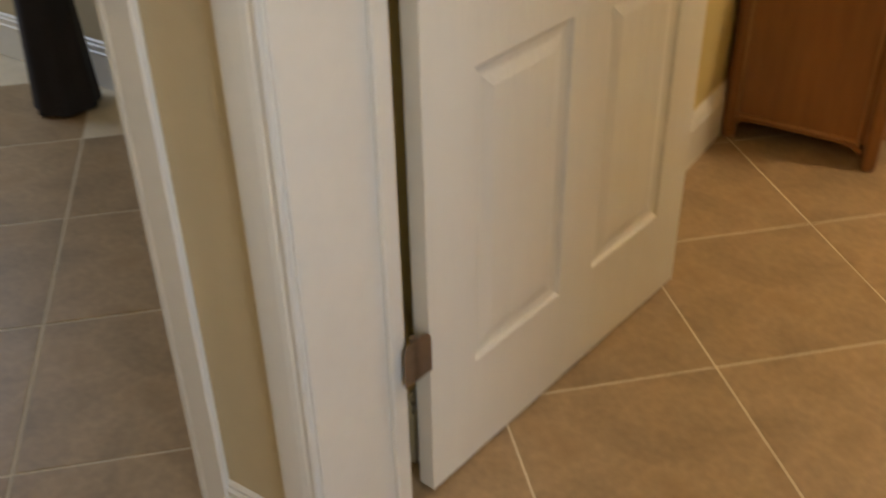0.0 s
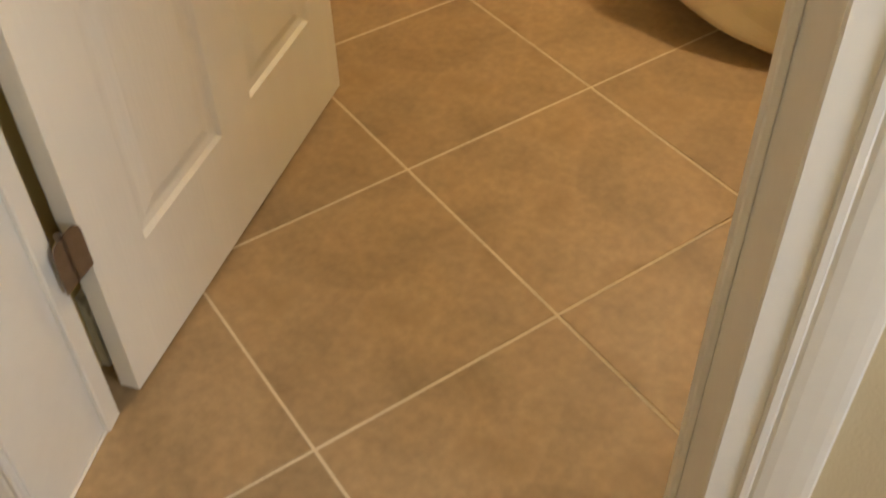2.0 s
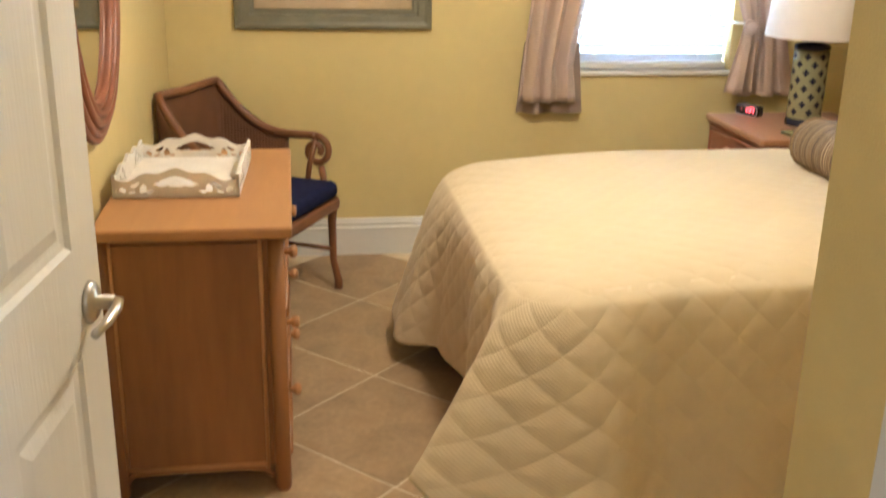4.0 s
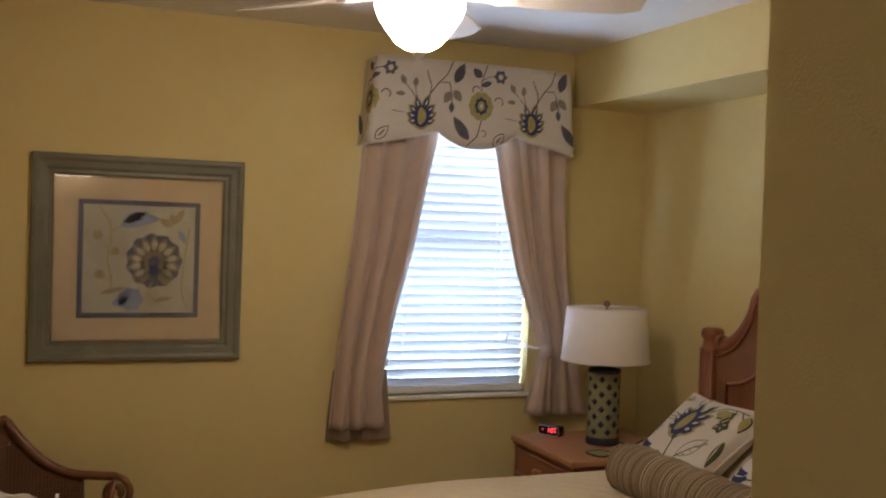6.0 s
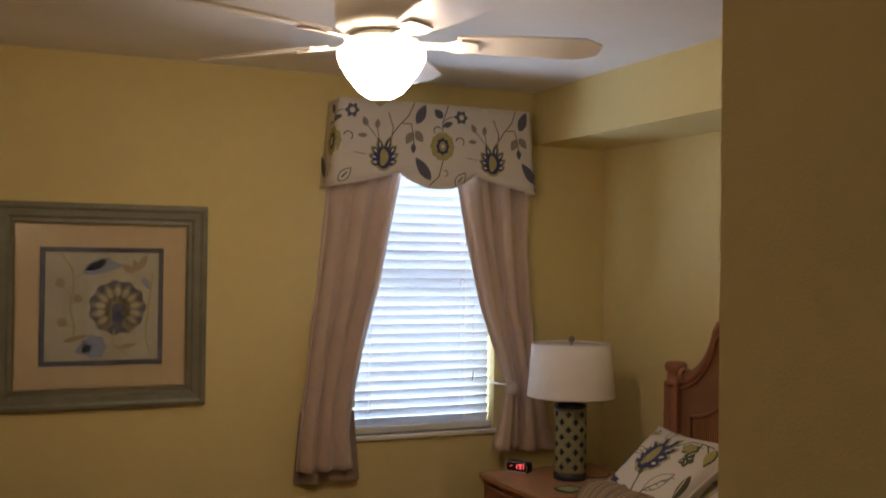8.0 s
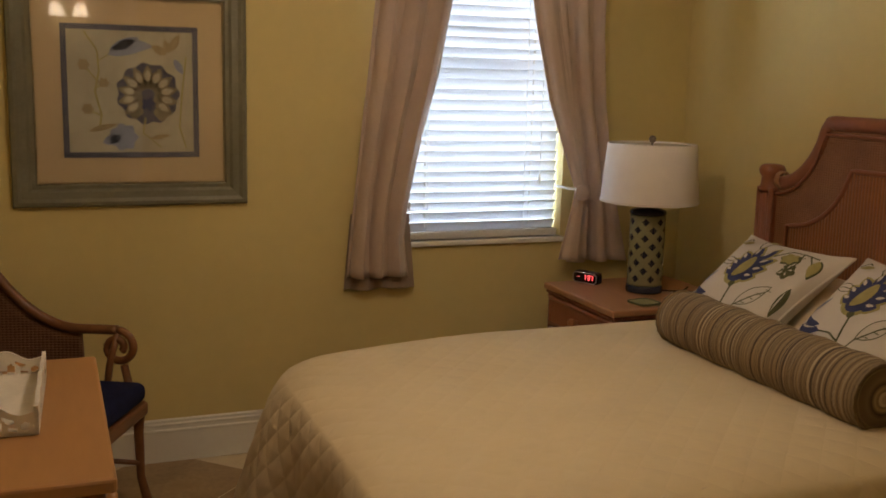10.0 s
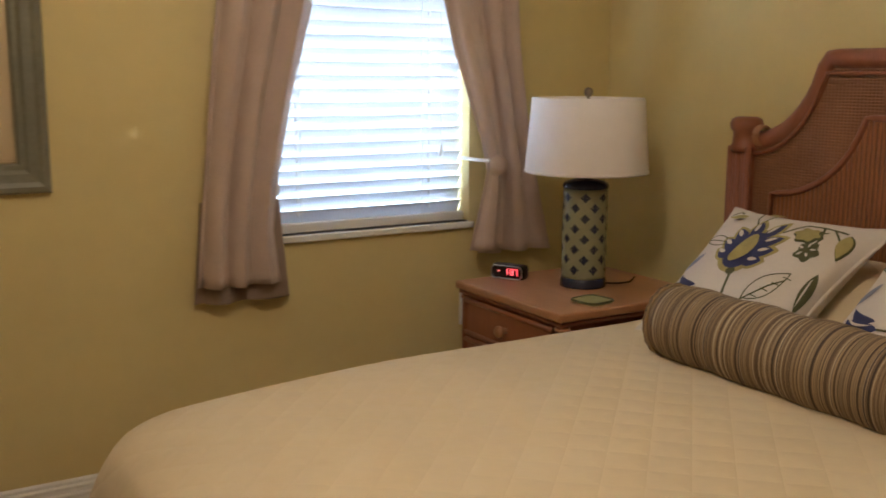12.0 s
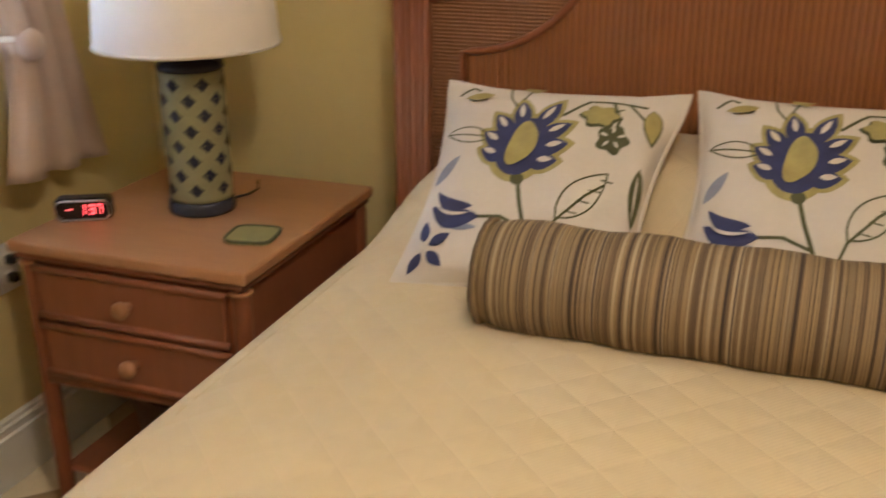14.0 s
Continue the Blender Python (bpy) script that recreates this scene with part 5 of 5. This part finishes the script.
def tray():
    t = thing("serving_tray", pose(-0.245, 2.32, DRZ, 0, 0, -2), "white carved wooden tray with cut-out handles on the dresser", "tray")
    hx, hy, h = 0.165, 0.215, 0.075
    part("bottom", boxes((-hx, hx, -hy, hy, 0.002, 0.012), bevel=0.002), TRAYW, t)

    def side(length, m, handle):
        """Fretwork side: a grid of cells with some left out, and a wavy top."""
        nu, nv = 56, 14
        bm = bmesh.new()
        vs = {}

        def height(u):
            return h * (0.80 + 0.20 * math.cos(u / length * math.tau * 1.0) * (1 if handle else 0.3) + 0.07 * math.cos(u / length * math.tau * 4))

        def hole(u, v):
            if handle and ((u / 0.058) ** 2 + ((v - 0.045) / 0.014) ** 2 < 1):
                return True
            for c, z, ru, rv in ((0.085, 0.03, 0.010, 0.014), (0.105, 0.050, 0.012, 0.008), (0.115, 0.022, 0.012, 0.007), (0.138, 0.036, 0.008, 0.014), (0.07, 0.018, 0.010, 0.006), (0.165, 0.03, 0.012, 0.010), (0.185, 0.045, 0.010, 0.008)):
                if ((abs(u) - c) / ru) ** 2 + ((v - z) / rv) ** 2 < 1:
                    return True
            return False

        def vert(i, j, w):
            key = (i, j, w)
            if key not in vs:
                u = -length / 2 + length * i / nu
                vs[key] = bm.verts.new((u, w * 0.009, height(u) * j / nv))
            return vs[key]
        solid = {(i, j) for i in range(nu) for j in range(nv) if not hole(-length / 2 + length * (i + 0.5) / nu, height(0) * (j + 0.5) / nv)}
        for i, j in solid:
            for w in (0, 1):
                bm.faces.new([vert(*p, w) for p in ((i, j), (i + 1, j), (i + 1, j + 1), (i, j + 1))])
            for (di, dj), (p, q) in (((0, -1), ((i, j), (i + 1, j))), ((0, 1), ((i, j + 1), (i + 1, j + 1))), ((-1, 0), ((i, j), (i, j + 1))), ((1, 0), ((i + 1, j), (i + 1, j + 1)))):
                if (i + di, j + dj) not in solid:
                    bm.faces.new((vert(*p, 0), vert(*q, 0), vert(*q, 1), vert(*p, 1)))
        bmesh.ops.recalc_face_normals(bm, faces=bm.faces)
        bm.transform(m)
        return bm

    part("handle_side", side(2 * hx, pose(0, -hy, 0.003), True), TRAYW, t, "fretwork side with a handle slot")
    part("handle_side", side(2 * hx, pose(0, hy - 0.009, 0.003), True), TRAYW, t, "fretwork side with a handle slot")
    part("long_side", side(2 * hy, pose(hx, 0, 0.003, 0, 0, 90), False), TRAYW, t)
    part("long_side", side(2 * hy, pose(-hx + 0.009, 0, 0.003, 0, 0, 90), False), TRAYW, t)


tray()


def armchair():
    """Low-backed cane chair, front toward +x of its own frame, arms sweeping down into scrolls."""
    t = thing("accent_chair", pose(-0.122, 3.275, 0.0, 0, 0, -27), "dark cane accent chair with scrolled arms and a navy seat", "chair")
    half = 0.235
    for x, y, k in ((0.25, half, 1), (0.25, -half, 1), (-0.20, half - 0.03, -1), (-0.20, -half + 0.03, -1)):
        part("leg", tube([(x + 0.018 * k, y, 0.0), (x + 0.020 * k, y, 0.03), (x - 0.002, y, 0.12), (x - 0.006, y, 0.28), (x, y, 0.385)], 0.017, 10, taper=[1.15, 1.0, 0.85, 1.0, 1.2]), CHAIRW, t, smooth=True)
    part("seat_frame", boxes((-0.23, 0.275, -half - 0.02, half + 0.02, 0.335, 0.385), bevel=0.012, seg=2), CHAIRW, t)
    part("seat_cushion", boxes((-0.21, 0.275, -half - 0.012, half + 0.012, 0.386, 0.455), bevel=0.028, seg=4), NAVY, t, "navy upholstered seat", smooth=True)
    for y in (half - 0.01, -half + 0.01):
        part("stretcher", tube([(-0.2, y, 0.17), (0.25, y, 0.17)], 0.009, 8), CHAIRW, t, smooth=True)
    part("cross_stretcher", tube([(0.03, -half + 0.01, 0.17), (0.03, half - 0.01, 0.17)], 0.009, 8), CHAIRW, t, smooth=True)

    def rim(s):
        """Plan and height along the back and arms, s from -1 (one scroll) to 1 (the other)."""
        a = abs(s)
        sg = 1 if s > 0 else -1
        if a < 0.36:
            f = a / 0.36
            return (-0.235 - 0.02 * (1 - f * f), sg * f * 0.205, 0.815 + 0.012 * f)
        f = (a - 0.36) / 0.64
        x = -0.235 + 0.40 * f
        y = sg * (0.205 + 0.065 * math.sin(f * math.pi / 2))
        z = 0.827 - 0.205 * (1 - (1 - min(f / 0.72, 1)) ** 2.2)
        return (x, y, z)

    pts = [rim(-1 + 2 * k / 80) for k in range(81)]
    part("crest_rail", tube(pts, 0.017, 10), CHAIRW, t, smooth=True)
    bm = bmesh.new()
    cols = []
    for k in range(81):
        x, y, z = pts[k]
        s = abs(-1 + 2 * k / 80)
        if s > 0.82:
            continue
        cols.append([bm.verts.new((x + 0.012 * (1 - q), y * (0.97 + 0.03 * q), 0.42 + (z - 0.42) * q)) for q in (0, 0.25, 0.5, 0.75, 1.0)])
    for a, b in zip(cols, cols[1:]):
        for q in range(4):
            bm.faces.new((a[q], b[q], b[q + 1], a[q + 1]))
    wp = part("woven_back", bm, WICKER, t, "dark woven cane back", smooth=True)
    so = wp.modifiers.new("thickness", "SOLIDIFY")
    so.thickness = 0.014
    for sg in (-1, 1):
        x, y, z = rim(sg * 1.0)
        pts2 = []
        for k in range(40):
            a = math.pi / 2 - k * (math.tau * 1.35) / 39
            r = 0.062 * (1 - 0.72 * k / 39)
            pts2.append((x + r * math.cos(a), y, z - 0.062 + r * math.sin(a)))
        part("arm_scroll", tube(pts2, 0.014, 8), CHAIRW, t, smooth=True)
        part("arm_support", tube([(0.235, sg * half, 0.38), (0.215, sg * half, 0.44), (x + 0.02, y, z - 0.125)], 0.014, 8), CHAIRW, t, smooth=True)
        part("arm_strut", tube([(0.13, sg * (half + 0.01), 0.40), (0.14, sg * (half + 0.02), 0.50), (0.165, y, z - 0.005)], 0.012, 8), CHAIRW, t, smooth=True)


armchair()


def mirror():
    t = thing("wall_mirror", pose(LEFTX, 2.12, 1.40), "oval wall mirror in a bundled rattan frame above the dresser", "mirror")
    a, b = 0.30, 0.40
    part("glass", prism([(a * math.cos(k * math.tau / 48), b * math.sin(k * math.tau / 48)) for k in range(48)], 0.006, Matrix(((0, 0, 1, 0.008), (1, 0, 0, 0), (0, 1, 0, 0), (0, 0, 0, 1)))), MIRROR, t, "silvered mirror glass")
    part("backing", prism([((a + 0.03) * math.cos(k * math.tau / 48), (b + 0.03) * math.sin(k * math.tau / 48)) for k in range(48)], 0.007, Matrix(((0, 0, 1, 0.0005), (1, 0, 0, 0), (0, 1, 0, 0), (0, 0, 0, 1)))), ROSE, t)
    for k, (e, x, r) in enumerate(((0.005, 0.018, 0.012), (0.026, 0.026, 0.014), (0.050, 0.026, 0.014), (0.073, 0.018, 0.013), (0.093, 0.012, 0.011))):
        part("rattan_ring", tube([(x, (a + e) * math.cos(q * math.tau / 64), (b + e) * math.sin(q * math.tau / 64)) for q in range(64)], r, 8, closed=True), ROSE, t, smooth=True)


mirror()


def picture():
    """Framed art on the window wall; u to the right, v up, out toward the room."""
    t = thing("framed_picture", pose(0.2405, FARY, 1.414) @ Matrix.Diagonal((1.043, 1.0, 1.043, 1)), "square floral print in a wide grey-green frame", "picture")
    H = 0.395
    part("backing", boxes((-H + 0.02, H - 0.02, -0.008, 0, -H + 0.02, H - 0.02)), FRAMEG, t)
    prof = [(0, 0), (0.020, 0), (0.030, 0.006), (0.032, 0.018), (0.026, 0.030), (0.024, 0.052), (0.017, 0.062), (0.018, 0.074), (0.010, 0.084), (0, 0.084)]
    up = ((1, 1), (-1, 1), (-1, -1), (1, -1))
    for k in range(4):
        a, b = up[k], up[(k + 1) % 4]
        path = [(Vector((H * a[0], 0, H * a[1])), Vector((0, -1, 0)), Vector((-a[0], 0, -a[1]))), (Vector((H * b[0], 0, H * b[1])), Vector((0, -1, 0)), Vector((-b[0], 0, -b[1])))]
        part("frame_side", sweep(prof, path), FRAMEG, t, "grey-green moulded frame side")
    q = H - 0.082
    part("gold_bead", tube([(q, -0.013, q), (-q, -0.013, q), (-q, -0.013, -q), (q, -0.013, -q)], 0.004, 6, closed=True), GOLD, t)
    part("mat_board", boxes((-q, q, -0.010, -0.0085, -q, q)), MATB, t)
    f0, f1 = 0.226, 0.207
    part("inner_frame", boxes((-f0, f0, -0.014, -0.0102, f1, f0), (-f0, f0, -0.014, -0.0102, -f0, -f1), (-f0, -f1, -0.014, -0.0102, -f1, f1), (f1, f0, -0.014, -0.0102, -f1, f1)), SLATE, t, "dark inner frame")
    part("art", boxes((-f1, f1, -0.0115, -0.0102, -f1, f1)), ARTP, t, "pale painted paper")
    s = lambda u, v, lift: Vector((u, -0.0116 - lift, v))
    petals, dark, browns, blues, golds, stems = [], [], [], [], [], []
    cx, cy = 0.055, -0.01
    for a in range(-40, 221, 26):
        petals.append(leaf(cx + 0.02 * math.cos(radians(a)), cy + 0.02 * math.sin(radians(a)), a, 0.085, 0.046))
        browns.append(leaf(cx + 0.045 * math.cos(radians(a)), cy + 0.045 * math.sin(radians(a)), a, 0.042, 0.028))
    dark += [disc(cx, cy - 0.03, 0.020, 5, 0.3), disc(cx, cy + 0.005, 0.103, 11, 0.05, n=66)]
    petals += [disc(cx - 0.045, cy - 0.055, 0.026, 4, 0.1), disc(cx + 0.045, cy - 0.06, 0.026, 4, 0.1)]
    blues += [leaf(-0.075, 0.125, 10, 0.155, 0.062, 0.1), leaf(-0.07, 0.14, 25, 0.11, 0.04), leaf(0.145, 0.115, -60, 0.06, 0.03), disc(-0.03, -0.155, 0.045, 7, 0.12), leaf(-0.10, -0.175, 20, 0.07, 0.04)]
    golds += [leaf(0.12, 0.13, 150, 0.06, 0.035), leaf(0.13, 0.14, 60, 0.07, 0.035), leaf(0.13, 0.135, 110, 0.05, 0.03), disc(-0.155, 0.09, 0.019, 6, 0.2), disc(-0.09, 0.03, 0.016, 6, 0.2), disc(-0.145, -0.06, 0.018, 6, 0.2), leaf(0.06, -0.16, 10, 0.07, 0.022), leaf(-0.145, -0.135, 15, 0.10, 0.025)]
    stems += stem([(-0.15, 0.20), (-0.11, 0.14), (-0.105, 0.07), (-0.12, 0.0), (-0.10, -0.08), (-0.11, -0.13)], 0.007) + stem([(-0.155, 0.09), (-0.115, 0.04)], 0.005) + stem([(-0.09, 0.03), (-0.117, 0.01)], 0.005) + stem([(-0.145, -0.06), (-0.105, -0.08)], 0.005) + stem([(0.185, 0.12), (0.17, 0.0), (0.16, -0.12), (0.18, -0.19)], 0.006) + stem([(cx - 0.01, cy - 0.08), (cx - 0.02, -0.14), (cx + 0.04, -0.19)], 0.005) + stem([(-0.075, 0.125), (-0.11, 0.10)], 0.005)
    print_on(t, s, [("flower_shadow", SLATE, dark[1:], 0.0003), ("flower_petals", ARTBROWN, petals, 0.0007), ("petal_lights", ARTCREAM, browns, 0.0011), ("flower_heart", BLUE, dark[:1], 0.0013), ("blue_flowers", GREYB, blues, 0.0006), ("gold_flowers", GOLD, golds, 0.0008), ("vines", OLIVE, stems, 0.0005)])
    g = part("glass", boxes((-q, q, -0.0165, -0.0148, -q, q)), GLASS, t, "clear picture glass")
    g.visible_shadow = False


picture()


# ---- ceiling fan ----
def ceiling_fan():
    t = thing("ceiling_fan", pose(0.772, 2.055, 0), "white five-blade ceiling fan with a lit glass bowl", "ceiling fan")
    part("canopy", lathe([(0, CEILZ), (0.066, CEILZ), (0.064, 2.405), (0.052, 2.380), (0.030, 2.366), (0, 2.366)], 28), FANW, t, smooth=True)
    part("downrod", tube([(0, 0, 2.37), (0, 0, 2.31)], 0.011, 12), FANW, t, smooth=True)
    part("motor_housing", lathe([(0, 2.316), (0.05, 2.316), (0.118, 2.308), (0.126, 2.300), (0.126, 2.262), (0.120, 2.250), (0.124, 2.244), (0.124, 2.232), (0.09, 2.215), (0.06, 2.210), (0, 2.210)], 36), FANW, t, smooth=True)
    part("light_fitter", lathe([(0, 2.212), (0.085, 2.212), (0.10, 2.200), (0.10, 2.190), (0, 2.190)], 32), FANW, t, smooth=True)
    part("glass_bowl", lathe([(0.075, 2.184), (0.100, 2.181), (0.117, 2.170), (0.119, 2.154), (0.110, 2.130), (0.092, 2.102), (0.074, 2.078), (0.058, 2.060), (0.036, 2.047), (0, 2.042)], 40), BOWL, t, "glowing frosted glass bowl", smooth=True)
    part("bowl_finial", lathe([(0, 2.044), (0.020, 2.044), (0.016, 2.034), (0.008, 2.026), (0, 2.024)], 16), METAL, t, smooth=True)
    for k in range(5):
        ang = -88 + 72 * k
        m = pose(0, 0, 2.196, 0, 0, ang) @ pose(0, 0, 0, -12, 0, 0)
        o = [(0.20, -0.045), (0.34, -0.062), (0.545, -0.068), (0.60, -0.030), (0.605, 0.035), (0.55, 0.066), (0.34, 0.062), (0.20, 0.045)]
        b = part("blade", prism(o, 0.006, m), FANW, t)
        part("blade_iron", prism([(0.085, -0.016), (0.17, -0.018), (0.21, -0.040), (0.255, -0.030), (0.262, 0.0), (0.255, 0.030), (0.21, 0.040), (0.17, 0.018), (0.085, 0.016)], 0.005, pose(0, 0, -0.008) @ m), FANW, b)
    part("pull_chain", tube([(0.03, -0.10, 2.20), (0.032, -0.104, 2.17)], 0.0015, 5), METAL, t)


ceiling_fan()


def vanity_light():
    t = thing("hall_wall_light", pose(0.165, -2.0, 2.0), "two-shade wall light glowing in the hall", "wall light")
    part("back_plate", boxes((-0.17, 0.17, 0.0, 0.022, -0.03, 0.03), bevel=0.006), METAL, t)
    for x in (-0.10, 0.10):
        a = part("arm", tube([(x, 0.02, 0.0), (x, 0.07, 0.01), (x, 0.10, 0.045)], 0.007, 8), METAL, t, smooth=True)
        part("shade", lathe([(0.030, 0.055), (0.040, 0.04), (0.062, -0.03), (0.066, -0.055), (0.058, -0.055), (0.03, 0.05)], 24, pose(x, 0.10, 0)), BULB, a, "glowing glass shade", smooth=True)


vanity_light()


def draped_table():
    t = thing("side_table", pose(-2.36, 0.92, 0.0), "dark side table with a black cloth to the floor", "table")
    bm = bmesh.new()
    n, K = 48, 8
    g = []
    for i in range(n):
        a = i * math.tau / n
        g.append([bm.verts.new(((0.075 + 0.03 * (k / K) * (1 + 0.25 * math.sin(7 * a))) * math.cos(a), (0.075 + 0.03 * (k / K) * (1 + 0.25 * math.sin(7 * a))) * math.sin(a), 0.62 - 0.61 * k / K)) for k in range(K + 1)])
    for i in range(n):
        for k in range(K):
            bm.faces.new((g[i][k], g[(i + 1) % n][k], g[(i + 1) % n][k + 1], g[i][k + 1]))
    bm.faces.new([c[0] for c in g])
    bmesh.ops.recalc_face_normals(bm, faces=bm.faces)
    part("cloth", bm, DARKCL, t, smooth=True)
    part("tabletop", lathe([(0, 0.622), (0.076, 0.622), (0.078, 0.63), (0.074, 0.64), (0, 0.64)], 32), DARKCL, t)


draped_table()

# ---- floor tiles, laid at 45 degrees ----
TS = 0.4915
GAP = 0.0056


def tile_mesh():
    bm = bmesh.new()
    h = (TS - GAP) / 2
    lo = [bm.verts.new((x, y, -0.006)) for x, y in ((-h, -h), (h, -h), (h, h), (-h, h))]
    mi = [bm.verts.new((x, y, -0.0012)) for x, y in ((-h, -h), (h, -h), (h, h), (-h, h))]
    k = h - 0.0018
    hi = [bm.verts.new((x, y, 0.0)) for x, y in ((-k, -k), (k, -k), (k, k), (-k, k))]
    for a, b in ((lo, mi), (mi, hi)):
        for i in range(4):
            bm.faces.new((a[i], a[(i + 1) % 4], b[(i + 1) % 4], b[i]))
    bm.faces.new(hi)
    me = bpy.data.meshes.new("tile")
    bm.to_mesh(me)
    bm.free()
    me.materials.append(TILE)
    return me


floor_ob = bpy.data.objects["floor"]
tile_me = tile_mesh()
D2 = TS / math.sqrt(2)
for i in range(-14, 15):
    for j in range(-14, 15):
        # grid corners pass through (-0.044, 0.785); tile centres lie half a diagonal above
        x = -0.044 + (i + j) * D2
        y = 0.785 + D2 + (i - j) * D2
        if -2.9 < x < 2.5 and -1.9 < y < 3.75 and not (SX + 0.36 < x and y < SY - 0.36 and y > 0.4) and not (x < -0.82 and y > 1.0):
            o = new("tile", tile_me)
            o.parent = floor_ob
            o.matrix_basis = pose(x, y, random.uniform(-0.0006, 0.0004), random.uniform(-0.05, 0.05), random.uniform(-0.05, 0.05), 45 + 90 * random.randrange(4))
